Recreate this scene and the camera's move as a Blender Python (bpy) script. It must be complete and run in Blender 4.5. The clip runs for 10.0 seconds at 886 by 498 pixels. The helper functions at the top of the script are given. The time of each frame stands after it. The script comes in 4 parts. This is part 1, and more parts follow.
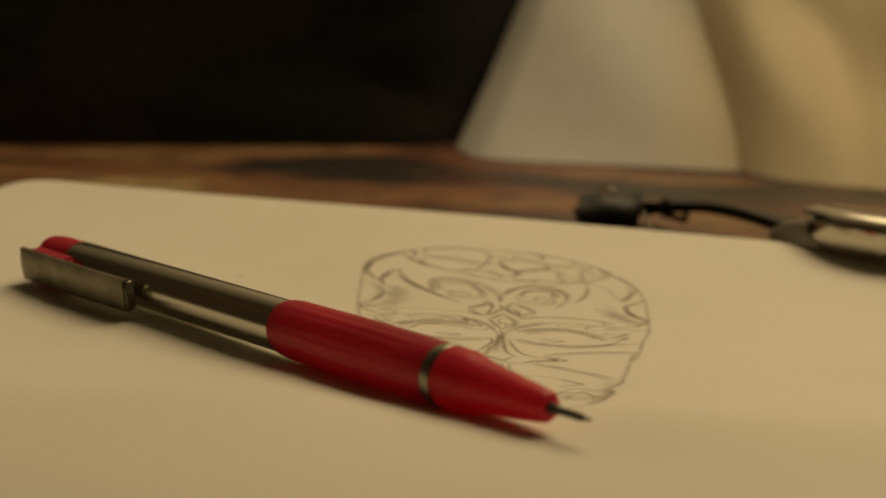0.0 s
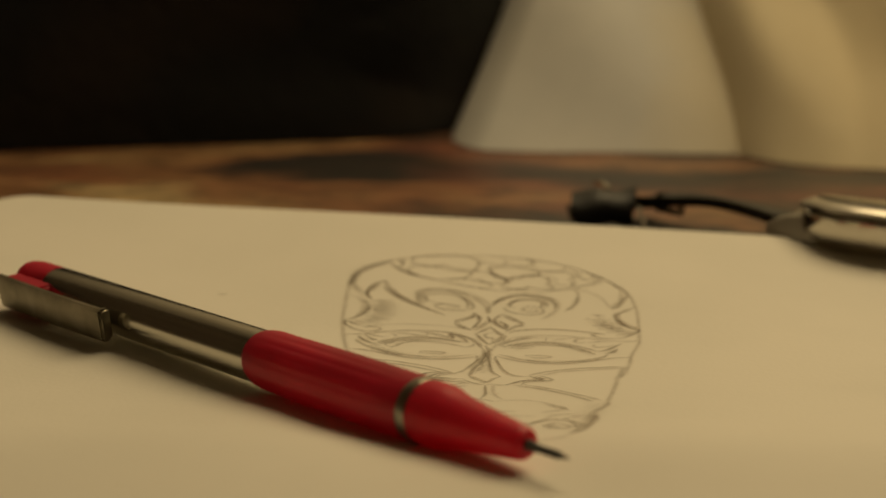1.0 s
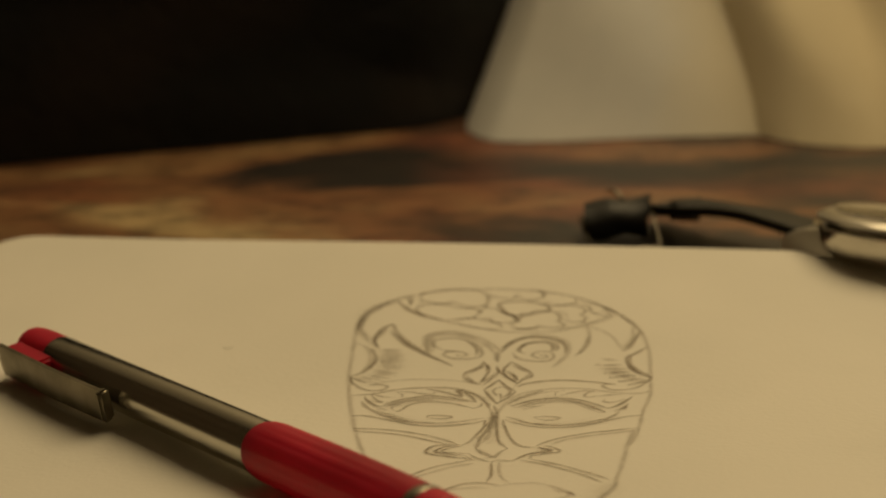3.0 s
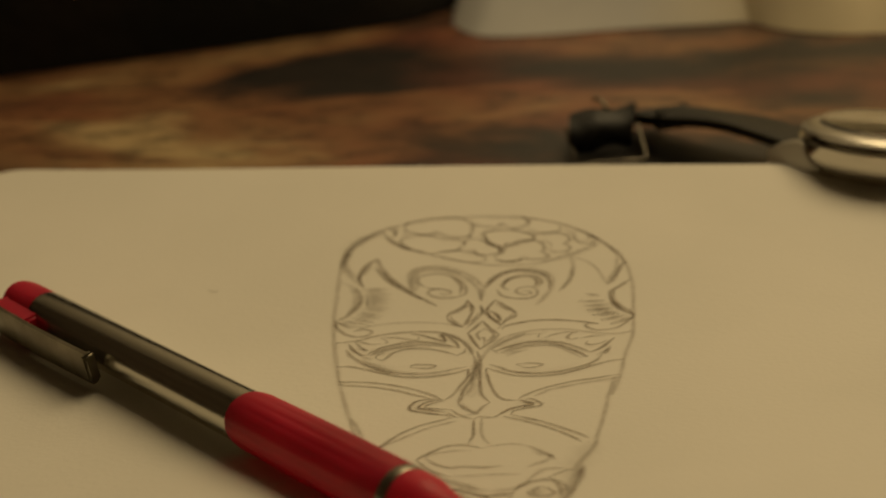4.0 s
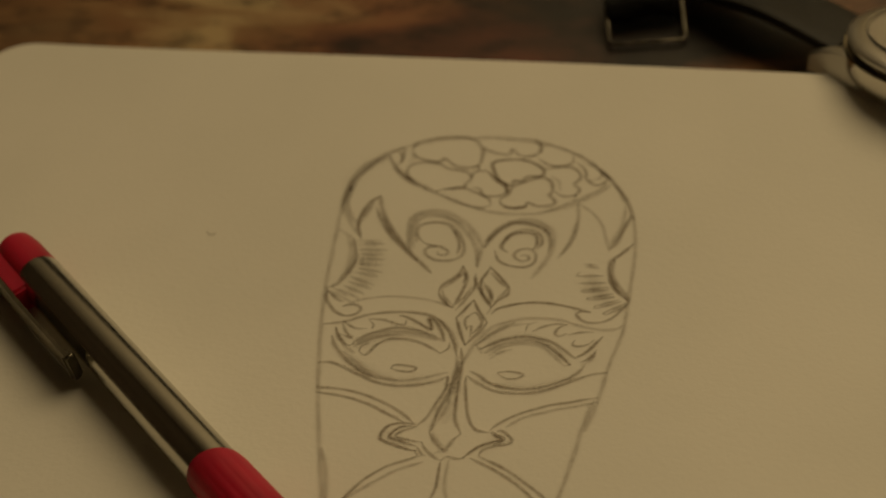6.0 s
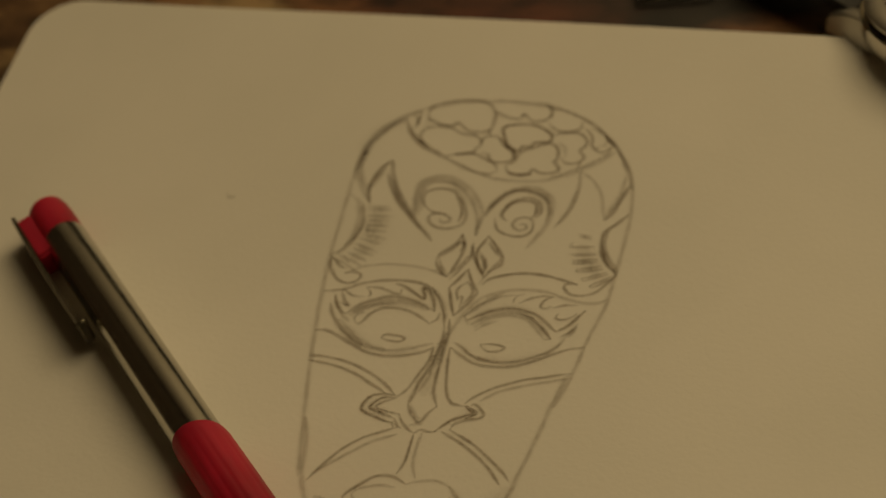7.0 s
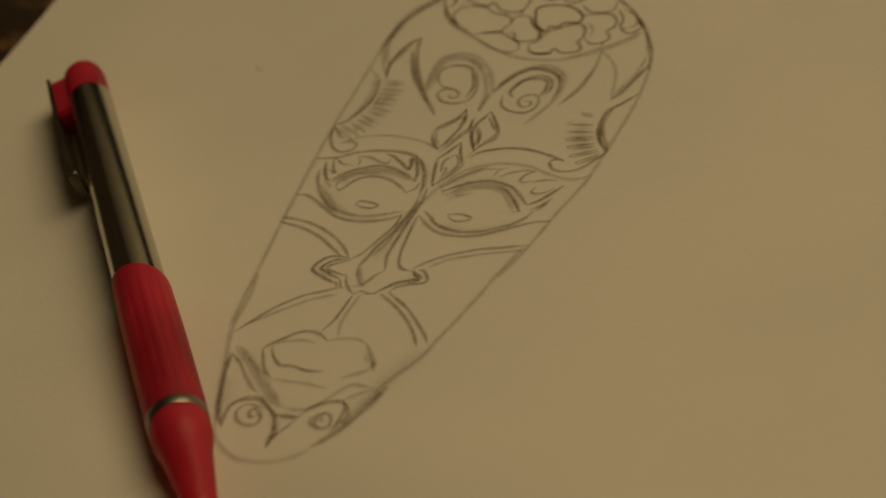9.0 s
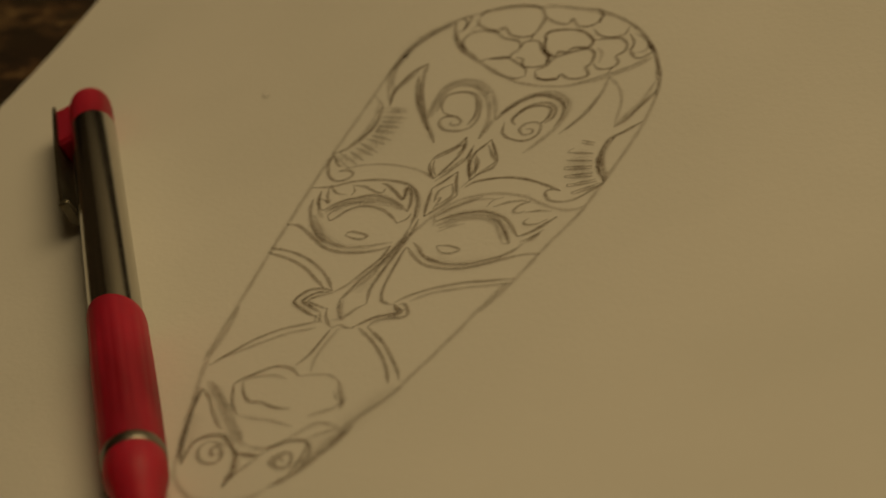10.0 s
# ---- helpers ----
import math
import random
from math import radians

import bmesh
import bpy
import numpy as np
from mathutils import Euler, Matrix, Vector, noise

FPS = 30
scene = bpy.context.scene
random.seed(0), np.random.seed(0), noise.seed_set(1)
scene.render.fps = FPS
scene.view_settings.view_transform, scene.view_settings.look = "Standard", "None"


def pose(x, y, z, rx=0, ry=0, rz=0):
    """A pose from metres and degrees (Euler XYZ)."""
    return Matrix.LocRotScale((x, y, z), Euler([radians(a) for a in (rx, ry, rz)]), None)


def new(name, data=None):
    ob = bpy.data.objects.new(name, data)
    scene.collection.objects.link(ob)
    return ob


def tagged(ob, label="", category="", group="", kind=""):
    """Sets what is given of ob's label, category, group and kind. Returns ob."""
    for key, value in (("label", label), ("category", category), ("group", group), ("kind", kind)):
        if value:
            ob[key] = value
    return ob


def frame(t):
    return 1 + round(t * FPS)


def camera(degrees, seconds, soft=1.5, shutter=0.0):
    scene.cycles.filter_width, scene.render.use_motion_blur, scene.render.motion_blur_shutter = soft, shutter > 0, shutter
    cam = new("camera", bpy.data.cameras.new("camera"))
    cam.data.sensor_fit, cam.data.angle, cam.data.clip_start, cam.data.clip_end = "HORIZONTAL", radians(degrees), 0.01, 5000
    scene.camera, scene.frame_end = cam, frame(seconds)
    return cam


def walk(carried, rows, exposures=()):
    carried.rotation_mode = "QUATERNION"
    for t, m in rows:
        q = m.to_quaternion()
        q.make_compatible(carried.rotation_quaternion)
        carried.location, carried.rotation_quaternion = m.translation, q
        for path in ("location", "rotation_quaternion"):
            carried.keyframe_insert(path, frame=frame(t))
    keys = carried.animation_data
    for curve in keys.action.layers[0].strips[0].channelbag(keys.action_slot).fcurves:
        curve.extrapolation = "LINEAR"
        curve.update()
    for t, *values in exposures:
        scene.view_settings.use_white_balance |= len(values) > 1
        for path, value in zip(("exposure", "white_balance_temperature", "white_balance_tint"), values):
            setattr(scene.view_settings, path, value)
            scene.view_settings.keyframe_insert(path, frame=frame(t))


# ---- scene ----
cam = camera(29.0, 10.0, soft=1.5)
cam.data.dof.use_dof = True
cam.data.dof.focus_distance = 0.277
cam.data.dof.aperture_fstop = 16.5
ROWS = [
    (0.0, 0.0215, -0.3088, 0.0799, 1.11, -11.99, 3.11),
    (0.5, 0.0248, -0.3057, 0.0849, 1.51, -12.68, 1.93),
    (1.0, 0.0275, -0.3002, 0.0879, 1.74, -13.28, 1.17),
    (1.5, 0.0295, -0.2959, 0.0920, 2.15, -13.65, 0.54),
    (2.0, 0.0314, -0.2915, 0.0941, 2.26, -14.13, 0.15),
    (2.2, 0.0340, -0.2898, 0.0962, 2.75, -14.42, -0.58),
    (3.3, 0.0331, -0.2867, 0.1255, 3.32, -18.77, -1.82),
    (3.5, 0.0355, -0.2870, 0.1332, 3.63, -20.66, -2.31),
    (4.0, 0.0387, -0.2795, 0.1319, 3.65, -22.35, -3.47),
    (4.5, 0.0432, -0.2661, 0.1566, 3.99, -27.03, -3.88),
    (5.0, 0.0446, -0.2488, 0.1788, 5.58, -32.11, -3.79),
    (5.5, 0.0576, -0.2348, 0.1878, 8.12, -36.60, -4.72),
    (5.7, 0.0604, -0.2318, 0.1896, 8.92, -37.06, -5.09),
    (6.8, 0.0941, -0.2119, 0.2252, 18.92, -43.88, -10.52),
    (7.0, 0.1017, -0.2150, 0.2168, 20.14, -42.52, -11.46),
    (7.5, 0.1147, -0.2126, 0.2139, 26.06, -42.21, -14.53),
    (8.0, 0.1307, -0.2171, 0.1980, 29.61, -41.12, -15.33),
    (8.5, 0.1501, -0.2065, 0.1892, 33.10, -38.95, -17.20),
    (9.0, 0.1635, -0.2018, 0.1759, 36.25, -38.68, -18.45),
    (9.5, 0.1713, -0.1937, 0.1689, 38.07, -37.62, -19.70),
    (10.0, 0.1767, -0.1855, 0.1624, 40.68, -36.14, -20.74),
]
EXPOSE = [(0.0, 0.0), (2.2, 0.0), (3.6, -0.08), (4.5, -0.5), (5.5, -0.66), (7.0, -0.72), (10.0, -0.77)]


def aim(yaw, pitch, roll):
    """A turn from degrees to the left, up and of lean."""
    return pose(0, 0, 0, 0, 0, yaw) @ pose(0, 0, 0, 90 + pitch) @ pose(0, 0, 0, 0, 0, roll)


walk(cam, [(t, Matrix.Translation((x, y, z)) @ aim(yaw, pitch, roll)) for t, x, y, z, yaw, pitch, roll in ROWS], EXPOSE)

# ---- light ----
world = bpy.data.worlds.new("room_air")
scene.world = world
world.use_nodes = True
world.node_tree.nodes["Background"].inputs[0].default_value = (1.0, 0.72, 0.4, 1)
world.node_tree.nodes["Background"].inputs[1].default_value = 0.02


def bulb(name, place, radius, watts, colour):
    data = bpy.data.lights.new(name, "POINT")
    data.shadow_soft_size, data.energy, data.color = radius, watts, colour
    ob = new(name, data)
    ob.location = place
    return ob


bulb("pendant_bulb", (0.32, 0.36, 0.745), 0.36, 21.2, (1.0, 0.757, 0.40))


# ---- materials ----
def material(name, colour, rough=0.5, metal=0.0):
    m = bpy.data.materials.new(name)
    m.use_nodes = True
    b = m.node_tree.nodes["Principled BSDF"]
    b.inputs["Base Color"].default_value = (*colour, 1)
    b.inputs["Roughness"].default_value = rough
    b.inputs["Metallic"].default_value = metal
    return m


def node(m, kind, **values):
    n = m.node_tree.nodes.new(kind)
    for key, value in values.items():
        n.inputs[key].default_value = value
    return n


def link(m, a, out, b, into):
    m.node_tree.links.new(a.outputs[out], b.inputs[into])


def bsdf(m):
    return m.node_tree.nodes["Principled BSDF"]


def coords(m, scale=(1, 1, 1)):
    c = node(m, "ShaderNodeTexCoord")
    s = node(m, "ShaderNodeMapping", Scale=scale)
    link(m, c, "Object", s, "Vector")
    return s


def ramp(m, stops):
    r = node(m, "ShaderNodeValToRGB")
    while len(r.color_ramp.elements) < len(stops):
        r.color_ramp.elements.new(0.5)
    for e, (at, colour) in zip(r.color_ramp.elements, stops):
        e.position, e.color = at, (*colour, 1)
    return r


def grain(m, scale, depth, stretch=(1, 1, 1), detail=4.0):
    """Fine relief."""
    n = node(m, "ShaderNodeTexNoise", Scale=scale, Detail=detail)
    link(m, coords(m, stretch), "Vector", n, "Vector")
    b = node(m, "ShaderNodeBump", Strength=1.0, Distance=depth)
    link(m, n, "Fac", b, "Height")
    link(m, b, "Normal", bsdf(m), "Normal")


def mottled(m, low, high, scale, stretch=(1, 1, 1), detail=5.0, lo=0.35, hi=0.65):
    """Base colour that varies between two tones."""
    n = node(m, "ShaderNodeTexNoise", Scale=scale, Detail=detail)
    link(m, coords(m, stretch), "Vector", n, "Vector")
    r = ramp(m, [(lo, low), (hi, high)])
    link(m, n, "Fac", r, "Fac")
    link(m, r, "Color", bsdf(m), "Base Color")


paper_white = material("cartridge_paper", (0.8, 0.77, 0.7), 0.9)
mottled(paper_white, (0.77, 0.745, 0.675), (0.82, 0.79, 0.72), 18.0, detail=8.0)
grain(paper_white, 900.0, 0.00006)
page_edges = material("page_edges", (0.7, 0.66, 0.58), 0.95)
mottled(page_edges, (0.6, 0.56, 0.48), (0.76, 0.72, 0.64), 900.0, (0.02, 0.02, 1))
graphite = material("graphite", (0.16, 0.15, 0.13), 0.55)


def drawn_graphite(name, cover):
    """Pencil line on toothy paper: grains of graphite that leave gaps."""
    m = material(name, (0.17, 0.108, 0.045), 0.75)
    a = node(m, "ShaderNodeAttribute")
    a.attribute_name = "body"
    n = node(m, "ShaderNodeTexNoise", Scale=1900.0, Detail=3.0)
    link(m, coords(m), "Vector", n, "Vector")
    r = ramp(m, [(0.34, (0.55, 0.55, 0.55)), (0.64, (1, 1, 1))])
    link(m, n, "Fac", r, "Fac")
    both = node(m, "ShaderNodeMath")
    both.operation = "MULTIPLY"
    link(m, a, "Fac", both, 0)
    link(m, r, "Color", both, 1)
    some = node(m, "ShaderNodeMath")
    some.operation = "MULTIPLY"
    some.inputs[1].default_value = cover
    link(m, both, "Value", some, 0)
    link(m, some, "Value", bsdf(m), "Alpha")
    return m


graphite_smudge = drawn_graphite("graphite_smudge", 0.12)
graphite_faint = drawn_graphite("graphite_faint", 0.31)
graphite_soft = drawn_graphite("graphite_soft", 0.53)
graphite_firm = drawn_graphite("graphite_firm", 0.7)


def table_material():
    m = material("printed_wood", (0.2, 0.1, 0.05), 0.45)
    c = coords(m, (1.0, 1.9, 1.0))
    c.inputs["Rotation"].default_value = (0, 0, radians(-17))
    warp = node(m, "ShaderNodeTexNoise", Scale=6.0, Detail=4.0)
    link(m, c, "Vector", warp, "Vector")
    shift = node(m, "ShaderNodeVectorMath")
    shift.operation = "MULTIPLY_ADD"
    shift.inputs[1].default_value = (0.2, 0.26, 0.0)
    link(m, warp, "Color", shift, 0)
    link(m, c, "Vector", shift, 2)
    bands = node(m, "ShaderNodeTexNoise", Scale=13.0, Detail=5.0, Roughness=0.5)
    link(m, shift, "Vector", bands, "Vector")
    swirl = ramp(m, [(0.34, (0.014, 0.01, 0.008)), (0.4, (0.07, 0.034, 0.018)), (0.46, (0.17, 0.08, 0.036)), (0.54, (0.22, 0.125, 0.058)), (0.62, (0.38, 0.28, 0.145))])
    split = node(m, "ShaderNodeSeparateXYZ")
    link(m, shift, "Vector", split, "Vector")
    tone = node(m, "ShaderNodeMapRange")
    for key, value in (("From Min", 0.1), ("From Max", 0.3), ("To Min", 0.03), ("To Max", -0.17)):
        tone.inputs[key].default_value = value
    link(m, split, "X", tone, "Value")
    toned = node(m, "ShaderNodeMath")
    link(m, bands, "Fac", toned, 0)
    link(m, tone, "Result", toned, 1)
    link(m, toned, "Value", swirl, "Fac")
    # rust-red patches
    patch = node(m, "ShaderNodeTexNoise", Scale=13.0, Detail=4.0)
    link(m, c, "Vector", patch, "Vector")
    where = ramp(m, [(0.52, (0, 0, 0)), (0.66, (0.5, 0.5, 0.5))])
    link(m, patch, "Fac", where, "Fac")
    rust = node(m, "ShaderNodeMixRGB", Color2=(0.2, 0.06, 0.03, 1))
    link(m, where, "Color", rust, 0)
    link(m, swirl, "Color", rust, 1)
    # small dark flecks all over
    specks = node(m, "ShaderNodeTexNoise", Scale=95.0, Detail=6.0, Roughness=0.7)
    link(m, c, "Vector", specks, "Vector")
    fleck = ramp(m, [(0.36, (0.25, 0.23, 0.22)), (0.52, (1.15, 1.12, 1.1))])
    link(m, specks, "Fac", fleck, "Fac")
    mix = node(m, "ShaderNodeMixRGB", Fac=0.75)
    mix.blend_type = "MULTIPLY"
    link(m, rust, "Color", mix, 1)
    link(m, fleck, "Color", mix, 2)
    # a printed dark field with tan crumbs on the western side
    side = node(m, "ShaderNodeMapRange")
    for key, value in (("From Min", 0.08), ("From Max", 0.045), ("To Min", 0.0), ("To Max", 0.92)):
        side.inputs[key].default_value = value
    link(m, split, "X", side, "Value")
    crumbs = node(m, "ShaderNodeTexNoise", Scale=70.0, Detail=5.0, Roughness=0.65)
    link(m, c, "Vector", crumbs, "Vector")
    crumb = ramp(m, [(0.46, (0.022, 0.015, 0.01)), (0.56, (0.09, 0.05, 0.024)), (0.68, (0.3, 0.2, 0.09))])
    link(m, crumbs, "Fac", crumb, "Fac")
    field = node(m, "ShaderNodeMixRGB")
    link(m, side, "Result", field, 0)
    link(m, mix, "Color", field, 1)
    link(m, crumb, "Color", field, 2)
    link(m, field, "Color", bsdf(m), "Base Color")
    grain(m, 220.0, 0.00008)
    return m


table_wood = table_material()


def tinted_plastic(name, deep, clear, glow, scale, rough):
    """Translucent plastic: mottled by what is inside it, and lit through its wall."""
    m = material(name, clear, rough)
    mottled(m, deep, clear, scale, (1, 1, 0.3), 3.0, 0.36, 0.6)
    b = bsdf(m)
    b.inputs["Subsurface Weight"].default_value = 0.3
    b.inputs["Subsurface Radius"].default_value = (0.004, 0.0006, 0.0008)
    b.inputs["Subsurface Scale"].default_value = 1.0
    grain(m, 500.0, 0.00003)
    through_wall = node(m, "ShaderNodeBsdfTranslucent", Color=(*clear, 1))
    mix = node(m, "ShaderNodeMixShader", Fac=glow)
    link(m, b, "BSDF", mix, 1)
    link(m, through_wall, "BSDF", mix, 2)
    link(m, mix, "Shader", m.node_tree.nodes["Material Output"], "Surface")
    return m


red_plastic = tinted_plastic("red_translucent_plastic", (0.33, 0.011, 0.03), (0.72, 0.033, 0.082), 0.34, 90.0, 0.42)
clear_red = tinted_plastic("clear_red_plastic", (0.5, 0.017, 0.042), (0.85, 0.05, 0.108), 0.4, 110.0, 0.4)
button_dark = material("dark_button", (0.09, 0.01, 0.012), 0.4)
grain(button_dark, 600.0, 0.00003)
steel = material("brushed_steel", (0.56, 0.54, 0.48), 0.2, 1.0)
grain(steel, 300.0, 0.00001, (6, 6, 0.2))
clip_steel = material("worn_clip_steel", (0.27, 0.24, 0.18), 0.42, 1.0)
mottled(clip_steel, (0.2, 0.18, 0.13), (0.32, 0.285, 0.22), 180.0)
grain(clip_steel, 260.0, 0.00003)
dark_steel = material("dull_steel", (0.34, 0.31, 0.26), 0.34, 1.0)
grain(dark_steel, 300.0, 0.00002, (1, 1, 0.1))
buckle_steel = material("tarnished_steel", (0.08, 0.07, 0.055), 0.32, 1.0)
mottled(buckle_steel, (0.04, 0.035, 0.03), (0.13, 0.115, 0.09), 300.0)
polished = material("polished_steel", (0.7, 0.66, 0.58), 0.16, 1.0)
grain(polished, 400.0, 0.00001)
case_steel = material("polished_case_steel", (0.55, 0.52, 0.46), 0.14, 1.0)
grain(case_steel, 300.0, 0.00001)
watch_steel = material("satin_steel", (0.42, 0.4, 0.36), 0.34, 1.0)
grain(watch_steel, 500.0, 0.00002)
lead_grey = material("lead_sleeve", (0.12, 0.115, 0.11), 0.35, 0.8)
black_leather = material("black_leather", (0.008, 0.008, 0.008), 0.5)
bsdf(black_leather).inputs["Specular IOR Level"].default_value = 0.3
grain(black_leather, 700.0, 0.0002)
dial_white = material("dial_enamel", (0.72, 0.7, 0.64), 0.4)
mottled(dial_white, (0.66, 0.64, 0.58), (0.74, 0.72, 0.66), 60.0)
ink = material("dial_print", (0.03, 0.03, 0.03), 0.5)
glass = material("crystal", (1, 1, 1), 0.03)
bsdf(glass).inputs["Transmission Weight"].default_value = 1.0
bsdf(glass).inputs["IOR"].default_value = 1.45
white_cloth = material("white_cotton", (0.62, 0.62, 0.6), 0.95)
mottled(white_cloth, (0.56, 0.57, 0.57), (0.74, 0.73, 0.7), 11.0)
grain(white_cloth, 260.0, 0.0001)


def cream_hem(m):
    """The white cloth yellows towards its eastern hem."""
    place = node(m, "ShaderNodeSeparateXYZ")
    link(m, coords(m), "Vector", place, "Vector")
    blot = node(m, "ShaderNodeTexNoise", Scale=18.0, Detail=3.0)
    link(m, coords(m), "Vector", blot, "Vector")
    edge = node(m, "ShaderNodeMath")
    edge.operation = "MULTIPLY_ADD"
    edge.inputs[1].default_value = 0.05
    link(m, blot, "Fac", edge, 0)
    link(m, place, "X", edge, 2)
    how = node(m, "ShaderNodeMapRange")
    for key, value in (("From Min", 0.095), ("From Max", 0.14), ("To Min", 0.0), ("To Max", 0.85)):
        how.inputs[key].default_value = value
    link(m, edge, "Value", how, "Value")
    old = bsdf(m).inputs["Base Color"].links[0].from_node
    mix = node(m, "ShaderNodeMixRGB", Color2=(0.7, 0.6, 0.38, 1))
    link(m, how, "Result", mix, 0)
    link(m, old, "Color", mix, 1)
    link(m, mix, "Color", bsdf(m), "Base Color")


cream_hem(white_cloth)
cream_cloth = material("cream_cotton", (0.7, 0.6, 0.42), 0.95)
mottled(cream_cloth, (0.72, 0.62, 0.42), (0.86, 0.77, 0.56), 16.0, (1, 1, 0.3))
grain(cream_cloth, 240.0, 0.0001)
dark_cloth = material("dark_patterned_cloth", (0.03, 0.02, 0.014), 0.95)
mottled(dark_cloth, (0.0008, 0.0007, 0.0006), (0.02, 0.0105, 0.005), 11.0, (1, 1, 1.4), 3.0, 0.46, 0.72)
grain(dark_cloth, 200.0, 0.0006)
# kept pale so the unseen north wall reflects a bright band on the barrel
pale_reflector = material("pale_reflector", (0.72, 0.68, 0.6), 0.9)
mottled(pale_reflector, (0.68, 0.64, 0.56), (0.76, 0.72, 0.64), 3.0)
grain(pale_reflector, 60.0, 0.0006)
# the room's dimness put into the colour: gives the steel dark bands to mirror
dark_surround = material("dark_surround_tone", (0.1, 0.08, 0.06), 0.9)
mottled(dark_surround, (0.08, 0.062, 0.045), (0.13, 0.1, 0.075), 3.0)
floor_wood = material("floor_boards", (0.16, 0.09, 0.05), 0.5)
mottled(floor_wood, (0.1, 0.055, 0.03), (0.22, 0.13, 0.07), 6.0, (1, 8, 1))


# ---- mesh helpers ----
def mesh_object(name, bm, mat, smooth=True):
    bmesh.ops.recalc_face_normals(bm, faces=bm.faces)
    for e in bm.edges:
        if len(e.link_faces) == 2 and e.calc_face_angle(0.0) > 0.62:
            e.smooth = False
    data = bpy.data.meshes.new(name)
    bm.to_mesh(data)
    bm.free()
    data.materials.append(mat)
    if smooth:
        data.shade_smooth()
    return new(name, data)


def part(name, bm, mat, parent, label="", smooth=True, m=None):
    ob = mesh_object(name, bm, mat, smooth)
    ob.parent = parent
    if m is not None:
        ob.matrix_basis = m
    if label:
        ob["label"] = label
    return ob


def box(lo, hi, bevel=0.0, segments=2):
    bm = bmesh.new()
    bmesh.ops.create_cube(bm, size=1)
    size, mid = Vector(hi) - Vector(lo), (Vector(hi) + Vector(lo)) / 2
    for v in bm.verts:
        v.co = Vector((v.co.x * size.x, v.co.y * size.y, v.co.z * size.z)) + mid
    if bevel:
        bmesh.ops.bevel(bm, geom=bm.edges[:], offset=bevel, segments=segments, affect="EDGES")
    return bm


def lathe(profile, steps=48, wobble=None):
    """A solid of turning round z from (radius, height) pairs; wobble(angle, height) scales the radius."""
    bm = bmesh.new()
    rings = []
    for r, z in profile:
        if r < 1e-7:
            rings.append([bm.verts.new((0, 0, z))])
            continue
        ring = []
        for k in range(steps):
            a = 2 * math.pi * k / steps
            q = r * (wobble(a, z) if wobble else 1)
            ring.append(bm.verts.new((q * math.cos(a), q * math.sin(a), z)))
        rings.append(ring)
    for low, high in zip(rings, rings[1:]):
        for k in range(steps):
            j = (k + 1) % steps
            if len(low) == 1 and len(high) == 1:
                continue
            if len(low) == 1:
                bm.faces.new((low[0], high[j], high[k]))
            elif len(high) == 1:
                bm.faces.new((low[k], low[j], high[0]))
            else:
                bm.faces.new((low[k], low[j], high[j], high[k]))
    for ring in (rings[0], rings[-1]):
        if len(ring) > 1:
            bm.faces.new(ring)
    return bm


def slab(top, nx, ny, under):
    """A closed sheet between top(u, v) and under(u, v), for u and v from 0 to 1."""
    bm = bmesh.new()
    layers = []
    for f in (top, under):
        layers.append([[bm.verts.new(f(i / nx, j / ny)) for i in range(nx + 1)] for j in range(ny + 1)])
    for grid in layers:
        for j in range(ny):
            for i in range(nx):
                bm.faces.new((grid[j][i], grid[j][i + 1], grid[j + 1][i + 1], grid[j + 1][i]))
    a, b = layers
    for i in range(nx):
        bm.faces.new((a[0][i], a[0][i + 1], b[0][i + 1], b[0][i]))
        bm.faces.new((a[ny][i], a[ny][i + 1], b[ny][i + 1], b[ny][i]))
    for j in range(ny):
        bm.faces.new((a[j][0], a[j + 1][0], b[j + 1][0], b[j][0]))
        bm.faces.new((a[j][nx], a[j + 1][nx], b[j + 1][nx], b[j][nx]))
    return bm


def thing(name, label, category, place=(0, 0, 0), m=None, group=""):
    ob = new(name)
    ob.empty_display_size = 0.01
    ob.matrix_basis = m if m is not None else Matrix.Translation(place)
    return tagged(ob, label, category, group)


# ---- the setting ----
def plain(name, lo, hi, mat, label, category):
    return tagged(mesh_object(name, box(lo, hi), mat, False), label, category, kind="structure")


plain("floor", (-1.3, -1.7, -0.80), (1.4, 1.1, -0.75), floor_wood, "dark wooden floor of a dim room", "floor")
# unseen ceiling and walls, added to shape bounce light and reflections
plain("ceiling", (-1.3, -1.7, 1.55), (1.4, 1.1, 1.6), dark_surround, "unseen ceiling, added and toned dark for dark reflections in the steel", "ceiling")
plain("wall_north", (-1.3, 1.1, -0.75), (1.4, 1.2, 1.55), pale_reflector, "unseen wall behind the table, added and kept pale as a reflector", "wall")
plain("wall_south", (-1.3, -1.8, -0.75), (1.4, -1.7, 1.55), dark_surround, "unseen wall, added and toned dark as the room's unlit side", "wall")
plain("wall_east", (1.4, -1.8, -0.75), (1.5, 1.2, 1.55), dark_surround, "unseen wall, added and toned dark as the room's unlit side", "wall")
plain("wall_west", (-1.4, -1.8, -0.75), (-1.3, 1.2, 1.55), dark_surround, "unseen wall beside the table, added and toned dark for reflections", "wall")


